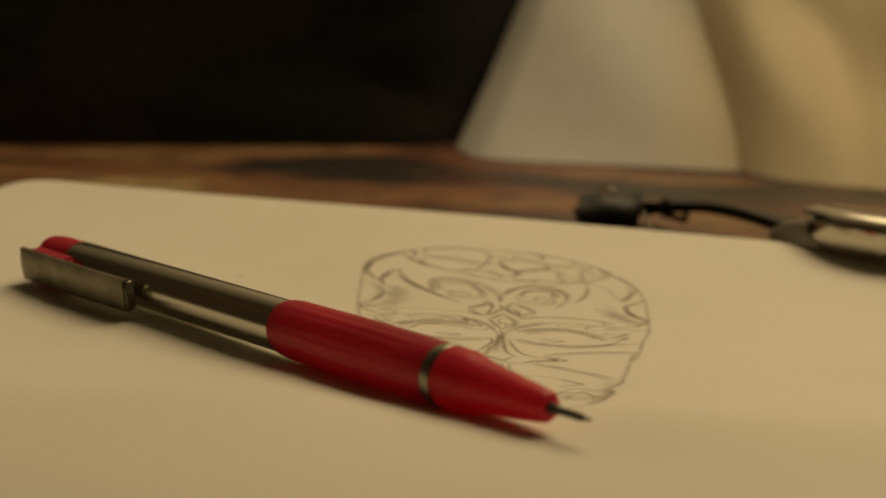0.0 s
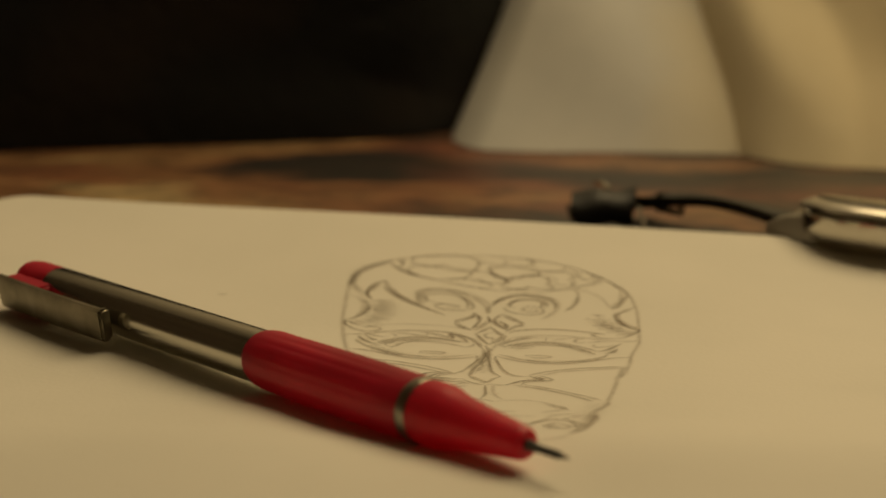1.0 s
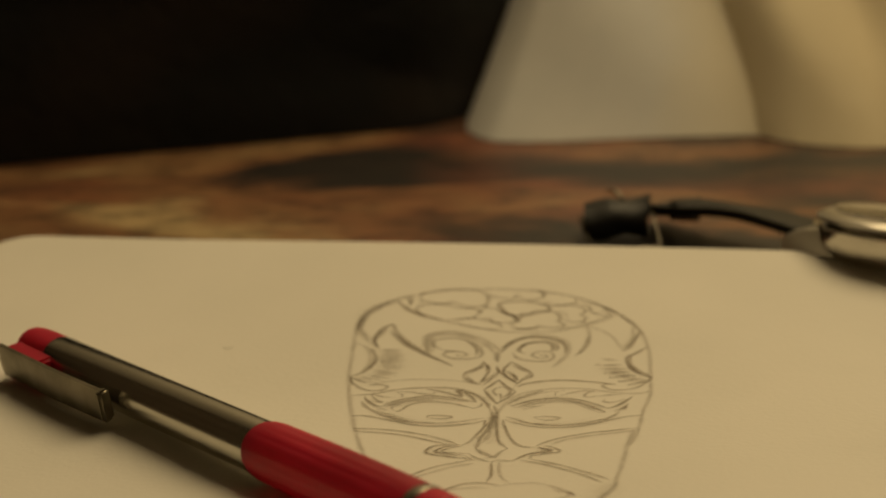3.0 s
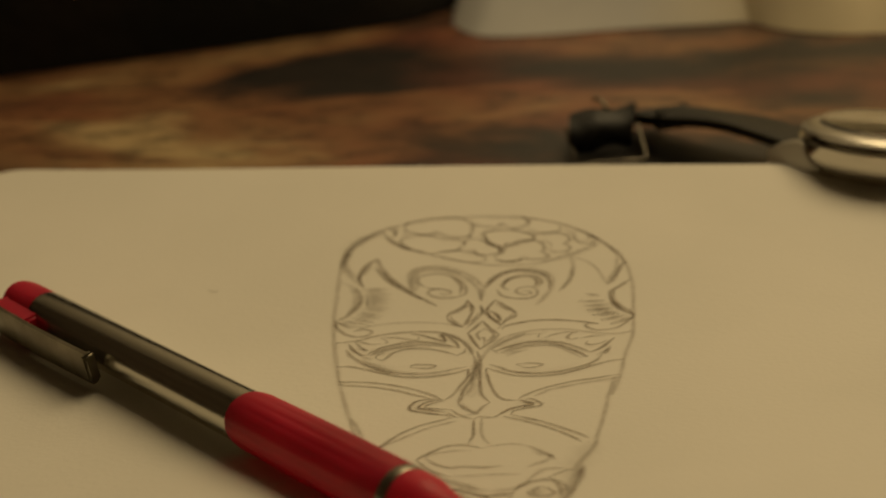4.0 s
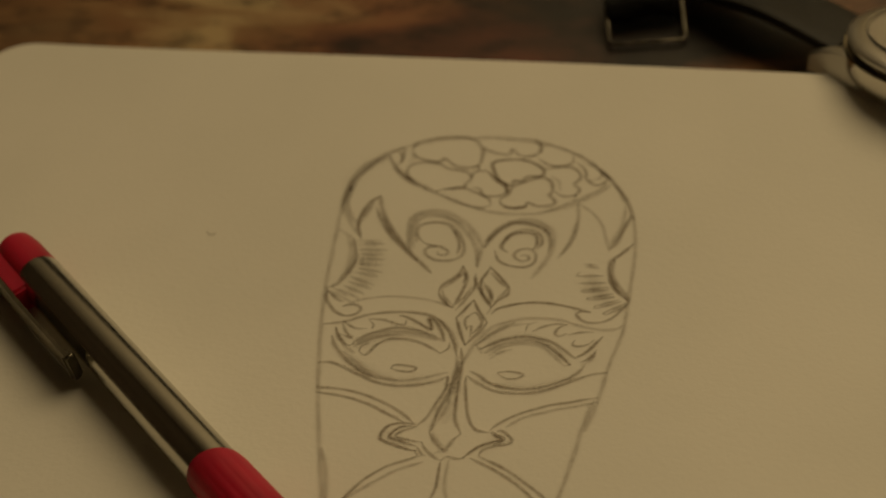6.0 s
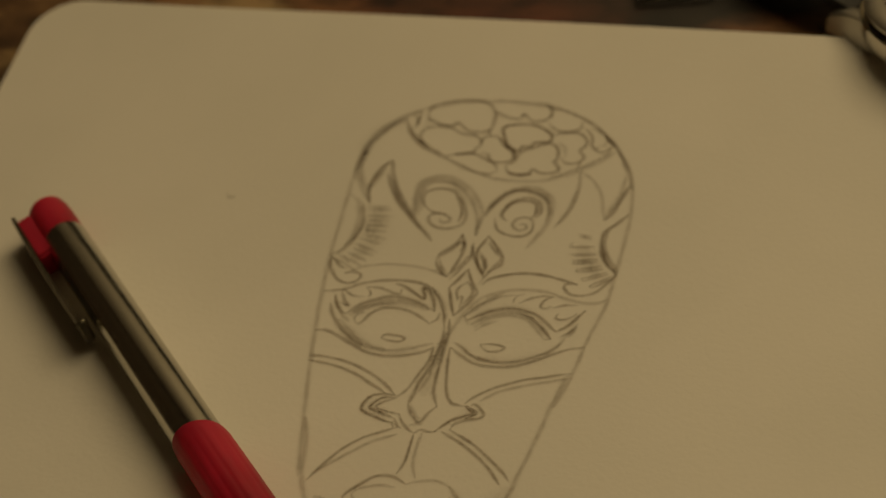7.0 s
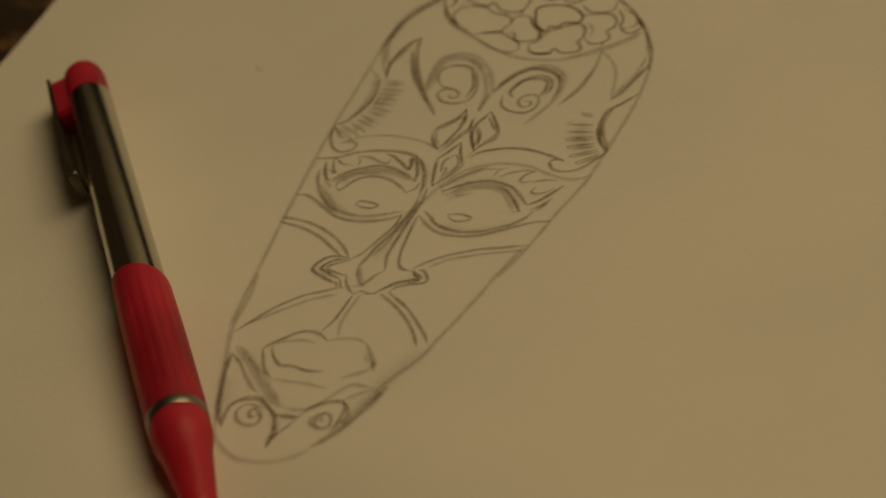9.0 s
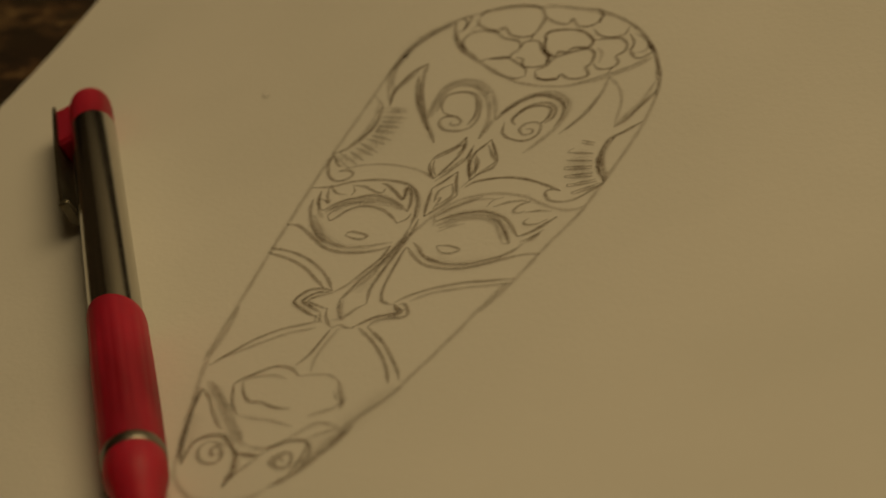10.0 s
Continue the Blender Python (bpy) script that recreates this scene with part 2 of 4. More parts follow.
def build_table():
    table = thing("table", "low table with a swirled brown, black and ochre printed wood top", "table", (0, 0, -0.75))
    part("tabletop", box((-0.75, -0.42, 0.715), (0.75, 0.62, 0.75), 0.004), table_wood, table, "swirled brown and black printed wood top")
    for x in (-0.69, 0.69):
        for y in (-0.36, 0.56):
            part("leg", box((x - 0.03, y - 0.03, 0), (x + 0.03, y + 0.03, 0.715), 0.003), floor_wood, table)


build_table()

# ---- the sketchbook ----
TURN = radians(-2.2)
LEFT, RIGHT, TOP, NEAR = -0.0878, 0.2082, 0.0686, -0.1868


def sheet_z(x, y):
    """Height of the drawing page, which sags in its middle and rises towards both ends."""
    b = y
    if y < -0.078:
        b = -0.078 - 0.008 * (1 - math.exp((y + 0.078) / 0.008))
    a = x - 0.0271
    z = 0.0029 - 0.092 * a * a - 0.188 * a * b + 1.106 * b * b
    if a < -0.05:
        z += 0.3 * (a + 0.05) ** 2
    if y < -0.115:
        u = -0.115 - y
        z -= 2.2 * u * u
    # it swells to meet the barrel and is pressed down under the grip
    along, off = 0.676 * (x + 0.0587) - 0.737 * (y - 0.0056), 0.737 * (x + 0.0587) + 0.676 * (y - 0.0056)
    knots = ((-0.03, 0.0), (0.0, 0.0006), (0.045, 0.0018), (0.08, 0.0007), (0.112, -0.0011), (0.142, -0.0008), (0.17, 0.0))
    for (s0, h0), (s1, h1) in zip(knots, knots[1:]):
        if s0 <= along < s1:
            k = (along - s0) / (s1 - s0)
            z += (h0 + (h1 - h0) * k * k * (3 - 2 * k)) * math.exp(-(off / 0.013) ** 2)
    return max(z, 0.0012)


def page_point(u, v, lift=0.0):
    y = NEAR + (TOP - NEAR) * v
    r, inset = 0.0112, 0.0
    for edge in (TOP - y, y - NEAR):
        if edge < r:
            inset = r - math.sqrt(max(0.0, r * r - (r - edge) ** 2))
    x = LEFT + inset + (RIGHT - LEFT - 2 * inset) * u
    px, py = x * math.cos(TURN) - y * math.sin(TURN), x * math.sin(TURN) + y * math.cos(TURN)
    return Vector((px, py, sheet_z(px, py) + lift))


def ease(v):
    """Rows crowd towards both ends, where the corners are round."""
    return 0.5 - 0.5 * math.cos(math.pi * v)


def build_sketchbook():
    book = thing("sketchbook", "open sketchbook, cream page with a pencil drawing of a mask", "sketchbook")

    def flat(u, v):
        p = page_point(u, ease(v))
        return Vector((p.x, p.y, 0.0004))

    part("page_block", slab(lambda u, v: page_point(u, ease(v), -0.0007), 60, 60, flat), page_edges, book, "stack of cream page edges")
    page = part("page", slab(lambda u, v: page_point(u, ease(v)), 90, 90, lambda u, v: page_point(u, ease(v), -0.0003)), paper_white, book, "cream drawing page, faintly toned")
    return book, page


sketchbook, page = build_sketchbook()

# ---- the pencil drawing, in millimetres from the corner of the mask's ear ----
LINES = []
GRAPHITES = {0: graphite_smudge, 1: graphite_faint, 2: graphite_soft, 3: graphite_firm}


def line(weight, width, *mm):
    """A pencil line of that weight and width, drawn smoothly through points of the page."""
    pts = [Vector((x, y)) for x, y in zip(mm[::2], mm[1::2])]
    pts = [2 * pts[0] - pts[1]] + pts + [2 * pts[-1] - pts[-2]]
    path = []
    for a, b, c, d in zip(pts, pts[1:], pts[2:], pts[3:]):
        steps = max(3, int((c - b).length / 0.45))
        for k in range(steps):
            s = k / steps
            path.append(0.5 * (2 * b + (c - a) * s + (2 * a - 5 * b + 4 * c - d) * s * s + (3 * b - a - 3 * c + d) * s ** 3))
    path.append(pts[-2])
    bm, old = bmesh.new(), None
    LINES.append(weight)
    lift = 0.00006 + 0.0000004 * len(LINES)
    body = bm.verts.layers.float.new("body")
    seed = 7.3 * mm[0] + 3.1 * mm[1]
    for k, p in enumerate(path):
        q = path[min(k + 1, len(path) - 1)] - path[max(k - 1, 0)]
        across = Vector((-q.y, q.x)).normalized()
        p = p + 0.10 * across * noise.noise(Vector((seed, k * 0.13, 0)))
        end = min(1.0, 0.45 + 0.55 * min(k, len(path) - 1 - k) / 4)
        half = width * 0.72 * end * (1 + 0.3 * noise.noise(Vector((seed, k * 0.2, 5))))
        row = []
        for side, dark in ((-1.9, 0.0), (-1.0, 0.34), (-0.45, 1.0), (0.45, 1.0), (1.0, 0.34), (1.9, 0.0)):
            x, y = (p + across * half * side) * 0.001
            v = bm.verts.new((x, y, sheet_z(x, y) + lift))
            v[body] = dark * (0.8 + 0.3 * noise.noise(Vector((seed, k * 0.16, 9)))) * (0.4 + 0.6 * end)
            row.append(v)
        if old:
            for i in range(5):
                bm.faces.new((old[i], old[i + 1], row[i + 1], row[i]))
        old = row
    part("pencil_line", bm, GRAPHITES[weight], page)



# outline of the mask
line(1, 0.60, 10.0, -53.3, 7.0, -40.1, 4.1, -26.3, 1.5, -10.4, 0.3, 0.9, -0.3, 13.2, -0.5, 25.9, 0.8, 33.9, 4.9, 38.9, 10.1, 41.9, 17.8, 44.1, 25.9, 44.4)
line(1, 0.55, 25.9, 44.4, 34.1, 43.4, 41.4, 40.8, 48.0, 35.0, 52.2, 28.3, 54.1, 22.4, 54.8, 15.0, 54.6, 7.6, 54.2, -0.2, 53.6, -8.4, 51.8, -17.1, 50.4, -26.2, 48.7, -33.8)
line(1, 0.60, 49.7, -26.0, 48.4, -32.5, 47.1, -41.7, 45.7, -50.0, 45.1, -54.1, 43.1, -59.1, 41.7, -63.3)
line(1, 0.60, 38.6, -76.6, 37.1, -78.6, 33.5, -80.3, 28.1, -80.3, 23.1, -77.6, 20.8, -74.9, 19.3, -71.9, 16.6, -66.4, 11.9, -56.5, 10.4, -52.2, 9.0, -45.2, 7.2, -39.5)
line(1, 0.80, -0.4, 24.3, 0.2, 30.7, 2.8, 35.6, 6.5, 39.5)
# hair tuft and horn at the temple
line(1, 0.65, 4.2, 15.8, 2.1, 19.0, -0.1, 24.0, 0.1, 29.6, 2.5, 34.9, 5.9, 39.1)
line(1, 0.60, 4.1, 18.3, 1.6, 21.5, 0.3, 26.1, 1.2, 30.9)
line(3, 0.55, 4.5, 15.0, 3.3, 19.5, 4.2, 24.3, 6.3, 27.4)
line(2, 0.70, 3.6, 19.5, 4.5, 23.0, 5.3, 25.2)
line(2, 0.60, 6.3, 27.4, 7.5, 22.8, 10.4, 17.1, 14.2, 11.6, 18.8, 5.9)
line(2, 0.55, 6.0, 24.0, 8.4, 18.6, 12.3, 13.1, 16.1, 8.9)
line(1, 0.70, 7.6, 22.0, 9.8, 17.1, 13.5, 12.0)
# horn at the other temple
line(1, 0.60, 43.7, 26.0, 44.1, 21.5, 43.4, 16.7, 41.7, 11.7)
line(1, 0.55, 44.1, 21.1, 43.4, 15.8, 41.0, 10.4)
line(1, 0.50, 43.8, 26.0, 46.7, 23.4, 48.7, 19.5, 49.9, 13.7)
line(2, 0.55, 53.8, 23.2, 52.7, 19.5, 51.3, 15.0, 50.0, 13.1)
line(1, 0.60, 52.6, 25.5, 52.3, 20.7, 50.9, 16.2, 50.1, 13.7)
line(1, 0.50, 49.7, 32.5, 52.7, 27.5, 54.3, 21.6)
line(1, 0.55, 48.2, 34.9, 50.6, 31.4, 52.8, 25.5)
# rim of the cap
line(2, 0.60, 6.3, 38.9, 8.8, 34.4, 12.0, 31.2, 16.7, 28.5, 21.2, 25.9, 25.4, 24.3, 27.5, 25.1)
line(1, 0.50, 7.8, 36.0, 11.2, 32.4, 16.1, 29.1)
line(1, 0.60, 24.9, 23.9, 30.0, 22.8, 35.7, 22.9, 39.3, 24.0, 43.3, 25.9, 47.4, 29.1, 49.9, 31.9)
line(1, 0.50, 37.8, 23.6, 43.5, 27.0, 46.7, 29.4, 49.0, 32.0)
line(1, 0.50, 41.2, 41.1, 45.2, 38.3, 48.2, 34.9, 49.8, 32.4)
# cloud scales on the cap
line(2, 0.42, 6.3, 38.9, 7.4, 40.3, 8.8, 39.1, 8.9, 36.9, 7.8, 36.6)
line(2, 0.40, 7.5, 40.7, 9.0, 41.0, 9.2, 38.7, 9.0, 37.2)
line(1, 0.45, 10.1, 40.4, 11.2, 38.8, 10.5, 37.0)
line(2, 0.50, 10.8, 40.5, 11.5, 42.8, 14.8, 44.1, 18.9, 44.7, 22.2, 44.1, 24.3, 41.6, 24.6, 39.1, 24.1, 36.6, 22.3, 35.8, 19.6, 36.3, 17.3, 38.3, 16.2, 37.3, 13.9, 37.7, 11.7, 38.8, 10.8, 40.5)
line(3, 0.45, 17.3, 38.3, 17.1, 37.5)
line(3, 0.45, 24.1, 36.6, 24.3, 34.7)
line(2, 0.48, 24.3, 41.6, 27.1, 40.1, 29.6, 39.8, 30.1, 41.3, 32.1, 39.3, 34.7, 39.7, 35.6, 41.5)
line(3, 0.60, 34.1, 44.3, 35.5, 42.9, 35.8, 40.2)
line(1, 0.42, 23.2, 45.0, 28.7, 44.6, 34.2, 44.1, 38.2, 42.6, 42.0, 40.6)
line(2, 0.45, 35.3, 38.8, 37.3, 37.0, 39.9, 36.7, 42.0, 37.7, 42.0, 39.8)
line(2, 0.50, 12.8, 31.5, 10.8, 33.0, 10.5, 35.3, 12.1, 36.9, 16.1, 36.9, 18.4, 35.4, 21.8, 34.6, 23.1, 32.7, 22.3, 31.2, 21.6, 30.0, 18.1, 29.4, 16.7, 28.5)
line(3, 0.60, 10.6, 33.2, 11.9, 31.7)
line(2, 0.45, 23.0, 32.7, 23.6, 34.5, 25.9, 34.8, 27.8, 32.6, 29.8, 30.7, 30.0, 28.6, 28.3, 27.7, 25.9, 27.9, 25.0, 29.7, 23.4, 30.0)
line(3, 0.50, 27.8, 33.9, 26.7, 36.7, 28.1, 38.0, 31.9, 38.3, 34.9, 37.2, 36.7, 35.3, 36.3, 33.6, 33.7, 33.4, 32.7, 32.1, 31.3, 32.2, 31.0, 31.0, 29.4, 31.4, 28.2, 32.6, 27.8, 33.9)
line(2, 0.70, 27.1, 35.9, 27.8, 33.0, 30.0, 30.4, 30.2, 29.0)
line(2, 0.48, 18.2, 29.3, 21.6, 29.9, 24.4, 28.6, 26.8, 27.1, 27.6, 25.0)
line(2, 0.50, 28.9, 26.7, 30.5, 28.2, 31.2, 30.4, 33.8, 32.2, 36.4, 33.2, 38.3, 32.1, 38.8, 29.4, 38.2, 28.4, 39.5, 26.4, 38.4, 25.3, 36.1, 25.1, 34.4, 26.1, 33.9, 24.9, 31.7, 24.4, 30.0, 24.9, 28.9, 26.7)
line(3, 0.50, 30.1, 24.9, 32.0, 24.4, 34.5, 24.8)
line(2, 0.46, 36.6, 35.5, 39.0, 36.2, 41.8, 36.4, 43.5, 34.9, 43.7, 32.9, 42.7, 31.5, 43.8, 30.0, 43.1, 28.4, 40.9, 27.9, 39.3, 29.3)
line(1, 0.60, 38.2, 33.7, 39.8, 32.0, 40.2, 29.5)
line(2, 0.46, 42.8, 37.9, 44.6, 35.4, 45.0, 33.0, 47.0, 31.3, 48.8, 32.8, 48.8, 34.1)
line(1, 0.50, 43.8, 37.8, 46.2, 36.8, 47.8, 34.8, 47.3, 33.2, 45.6, 32.6)
line(3, 0.70, 47.2, 35.8, 48.5, 33.9)
line(2, 0.40, 43.0, 26.7, 43.3, 28.6)
# brow scroll
line(1, 0.65, 14.0, 12.3, 13.1, 16.5, 13.1, 21.1, 15.6, 23.2, 19.3, 23.0, 22.8, 20.6, 25.7, 16.7, 27.3, 13.4)
line(1, 0.60, 15.0, 14.2, 14.0, 18.7, 15.6, 21.5, 19.2, 21.6, 22.4, 19.3, 24.9, 15.8, 26.5, 11.5, 26.8, 7.7)
line(1, 0.80, 14.7, 12.5, 13.5, 17.4, 14.3, 21.8, 18.3, 22.3, 22.7, 19.8)
line(2, 0.50, 16.2, 14.3, 14.9, 16.2, 14.9, 18.7, 17.1, 20.0, 20.0, 19.6, 22.6, 16.9, 23.9, 13.3, 23.6, 10.6, 21.5, 9.4, 18.7, 9.7, 16.9, 11.4, 17.2, 12.9, 19.1, 13.3, 21.0, 12.2, 20.9, 11.0, 19.4, 11.0, 19.2, 12.0)
line(2, 0.45, 16.1, 14.4, 17.5, 13.6, 18.9, 13.3)
line(2, 0.45, 20.6, 18.8, 22.1, 16.4, 23.0, 13.9, 22.8, 11.1)
# brow scroll, other side
line(1, 0.65, 26.8, 7.7, 27.0, 11.5, 28.0, 15.3, 30.1, 19.1, 33.5, 21.1, 36.4, 20.9, 39.2, 18.9, 40.1, 16.4, 39.9, 12.7, 38.7, 9.0, 36.8, 4.8)
line(2, 0.50, 27.6, 13.0, 29.0, 16.6, 31.6, 19.7, 34.6, 20.1, 38.0, 18.6, 39.5, 15.5, 39.3, 12.1)
line(1, 0.80, 27.6, 14.8, 29.8, 18.3, 33.1, 20.5, 36.8, 19.7, 39.4, 17.1)
line(2, 0.55, 32.0, 12.0, 30.8, 13.2, 31.1, 15.5, 32.9, 17.7, 35.5, 18.4, 37.5, 16.9, 37.9, 14.5, 37.1, 12.9)
line(3, 0.45, 30.8, 14.1, 32.1, 16.7, 34.7, 17.5, 36.6, 16.7, 37.0, 14.5, 36.4, 12.8)
line(2, 0.42, 29.5, 12.6, 30.5, 9.8, 32.8, 8.3, 35.6, 8.1, 37.1, 9.6, 37.0, 11.9, 35.6, 13.1, 33.8, 12.6, 33.2, 11.0, 34.6, 9.6, 36.0, 10.2, 35.5, 11.3, 34.3, 11.1)
# leaf diamonds
line(3, 0.45, 24.3, 8.1, 23.7, 5.5, 21.2, 2.6, 20.8, 1.0)
line(3, 0.45, 20.8, 1.0, 21.3, -0.5, 23.0, -2.7, 23.8, -3.2)
line(3, 0.42, 24.3, 8.1, 25.4, 5.0, 25.3, 3.0, 24.5, -0.7, 23.8, -3.2)
line(2, 0.40, 21.3, 1.5, 22.1, -0.6, 23.7, -2.6)
line(2, 0.40, 21.3, 1.7, 23.0, 3.6, 24.4, 5.6, 25.0, 5.3, 24.8, 3.4)
line(2, 0.42, 24.3, -4.1, 25.8, -1.0, 27.0, 2.2, 26.8, 5.2, 26.8, 6.1)
line(2, 0.38, 24.3, -2.5, 25.7, 0.2, 26.5, 2.6)
line(3, 0.45, 29.3, 7.9, 28.8, 6.3, 28.0, 4.0, 28.6, 0.7, 30.6, -3.1)
line(3, 0.45, 29.3, 7.9, 31.4, 5.0, 33.3, 2.4)
line(3, 0.45, 33.3, 2.4, 33.0, 0.5, 31.4, -1.2, 30.6, -3.1)
line(2, 0.40, 29.5, 6.3, 31.5, 3.7, 32.9, 2.3, 32.2, 0.7, 31.1, -0.6)
line(2, 0.42, 28.6, 3.5, 29.9, 1.4, 30.7, -1.6)
line(2, 0.42, 28.6, 2.8, 30.0, 0.2, 30.3, -2.2)
line(2, 0.42, 26.8, 5.2, 27.6, 2.4, 29.1, -0.5)
line(3, 0.45, 27.3, -1.0, 28.7, -4.4, 30.3, -7.1)
line(3, 0.45, 30.3, -7.1, 29.0, -9.7, 27.1, -13.1)
line(3, 0.45, 27.3, -1.0, 26.1, -3.6, 24.7, -6.0)
line(3, 0.45, 24.7, -6.0, 25.8, -9.3, 27.1, -13.1)
line(2, 0.42, 27.8, -4.3, 29.4, -7.2, 27.9, -10.1)
line(2, 0.42, 27.8, -4.3, 26.4, -6.3, 27.0, -9.3)
line(2, 0.36, 26.7, -8.7, 27.6, -8.0, 27.7, -11.1)
line(1, 0.50, 29.9, -5.0, 30.6, -3.0)
# brow lines
line(3, 0.42, 30.7, -4.9, 31.8, -3.3, 35.0, -1.9, 38.5, -1.4, 42.4, -1.9, 46.1, -3.1, 47.9, -3.7)
line(2, 0.42, 47.9, -3.7, 46.1, -3.6, 45.5, -4.5, 46.9, -6.2, 49.0, -6.4, 51.2, -5.4, 53.2, -2.9, 54.4, -0.4)
line(1, 0.42, 23.9, -3.5, 20.6, -1.8, 16.6, -0.8, 11.9, -0.6, 8.1, -1.3, 5.8, -2.4, 4.2, -3.5)
line(2, 0.42, 4.2, -3.5, 6.3, -3.0, 7.6, -4.0, 6.9, -5.5, 5.1, -6.0, 2.9, -4.6, 1.0, -1.6, 0.7, 0.7)
# ear and its comb
line(2, 0.60, 3.0, 15.3, 3.9, 12.4, 4.4, 8.7, 3.5, 5.1, 1.9, 2.4, 0.2, 1.1)
line(1, 0.70, 2.0, 15.6, 3.2, 11.9, 3.4, 7.5, 2.4, 3.7)
line(1, 0.50, 0.0, 17.7, 1.6, 16.3, 3.1, 15.3)
line(2, 0.60, 5.5, 9.8, 5.8, 7.4)
line(1, 0.50, 0.2, 1.1, 3.6, -1.0, 6.2, -2.7)
line(1, 0.50, 1.4, 1.7, 4.5, -0.6)
line(2, 0.40, 0.7, 0.7, 3.0, -1.7, 4.2, -2.2)
line(1, 0.55, 3.8, 14.4, 8.8, 14.5)
line(1, 0.55, 4.1, 13.4, 9.2, 13.8)
line(1, 0.55, 4.6, 12.0, 9.9, 11.9)
line(1, 0.55, 5.0, 10.7, 9.6, 10.7)
line(1, 0.55, 5.3, 9.6, 9.8, 9.3)
line(1, 0.55, 5.2, 8.0, 9.6, 7.8)
line(1, 0.55, 5.3, 6.8, 10.0, 5.8)
line(1, 0.55, 4.7, 5.8, 9.4, 4.6)
line(1, 0.55, 4.2, 4.5, 9.1, 2.3)
line(1, 0.55, 4.2, 3.2, 8.7, 1.3)
line(1, 0.55, 3.3, 2.2, 7.7, -0.3)
line(1, 0.55, 2.5, 1.3, 6.9, -1.4)
line(0, 2.40, 6.4, 14.1, 7.9, 10.3, 7.8, 6.7, 6.5, 2.9, 4.7, 0.7)
line(0, 2.00, 5.4, 13.0, 6.4, 9.4, 6.0, 6.1)
# other ear and its comb
line(3, 0.50, 54.5, 15.0, 52.7, 12.5, 50.9, 10.4, 50.5, 7.7, 51.1, 4.7, 52.4, 1.9, 54.2, -0.5)
line(2, 0.50, 51.4, 10.4, 51.0, 7.4, 51.8, 4.5, 53.3, 1.7, 54.4, -0.3)
line(2, 0.42, 50.4, 6.4, 50.8, 4.4, 52.5, 1.1)
line(2, 0.38, 45.9, 9.2, 48.7, 8.7)
line(2, 0.38, 46.2, 8.5, 48.7, 8.1)
line(2, 0.38, 44.6, 5.9, 49.5, 6.1)
line(2, 0.38, 44.7, 6.2, 45.5, 7.2)
line(2, 0.38, 45.4, 4.0, 50.1, 4.2)
line(2, 0.38, 46.1, 2.3, 50.6, 2.9)
line(2, 0.38, 46.2, 1.5, 50.8, 2.4)
line(2, 0.38, 47.0, 0.1, 51.5, 1.2)
line(2, 0.38, 47.2, -0.5, 51.8, 0.5)
line(2, 0.38, 48.3, -2.1, 52.7, -0.2)
line(2, 0.38, 48.6, -2.7, 53.1, -0.7)
line(2, 0.38, 49.9, -3.9, 53.8, -1.0)
line(2, 0.38, 50.5, -4.3, 54.2, -1.4)
line(2, 0.40, 46.1, 2.3, 46.2, 1.5)
line(2, 0.40, 47.0, 0.1, 47.2, -0.5)
line(2, 0.40, 48.3, -2.1, 48.6, -2.7)
line(2, 0.40, 49.9, -3.9, 50.5, -4.3)
line(0, 1.80, 47.4, 6.2, 48.8, 2.7, 50.7, -0.5)
# closed eye
line(2, 0.45, 1.5, -8.3, 3.6, -8.0, 6.1, -7.3, 7.9, -6.2, 11.3, -5.1, 15.2, -4.7, 18.8, -5.1, 21.4, -6.2, 23.4, -8.8, 25.1, -12.4, 26.0, -15.8)
line(1, 0.60, 20.1, -5.4, 22.5, -7.3, 24.6, -10.2, 26.1, -13.8)
line(3, 0.50, 4.0, -9.0, 5.0, -11.5, 6.4, -13.4, 7.4, -13.9)
line(2, 0.50, 7.4, -13.9, 9.1, -11.6, 11.6, -9.9, 15.1, -8.9, 18.6, -9.5, 21.7, -11.1, 23.5, -12.3)
line(3, 0.50, 23.5, -12.3, 22.7, -9.6, 21.3, -7.2, 20.1, -6.4, 20.9, -8.7, 20.5, -9.1, 18.4, -7.5, 15.9, -6.0, 14.6, -5.7)
line(1, 0.80, 8.0, -14.2, 10.4, -11.7, 14.1, -10.1, 18.4, -10.3, 22.2, -12.0)
line(1, 0.60, 8.7, -13.5, 11.9, -11.4, 16.1, -10.7)
line(2, 0.42, 9.3, -6.7, 12.0, -6.9, 14.6, -7.9, 16.0, -8.0, 16.1, -6.8)
line(2, 0.40, 9.5, -7.0, 10.6, -8.3, 10.4, -9.4)
line(2, 0.38, 5.1, -7.6, 7.4, -9.2, 9.6, -9.3)
line(2, 0.45, 4.9, -7.9, 6.0, -10.3, 7.2, -11.8, 5.3, -11.0)
line(2, 0.42, 9.1, -15.3, 10.3, -16.3, 11.1, -15.1, 11.9, -13.5, 13.9, -12.0, 16.7, -11.8, 19.8, -12.9, 21.9, -14.3, 23.1, -15.4)
line(2, 0.40, 9.1, -15.3, 9.4, -14.0, 10.7, -13.0)
line(2, 0.42, 23.1, -15.4, 24.4, -14.0, 24.4, -12.5)
line(2, 0.55, 3.6, -11.2, 4.7, -13.9, 7.0, -17.1, 10.3, -20.3, 13.6, -22.2)
line(1, 0.60, 5.9, -13.5, 7.8, -15.2, 8.6, -15.8)
line(1, 0.60, 6.4, -15.3, 9.8, -18.8, 13.1, -21.3, 16.9, -22.4)
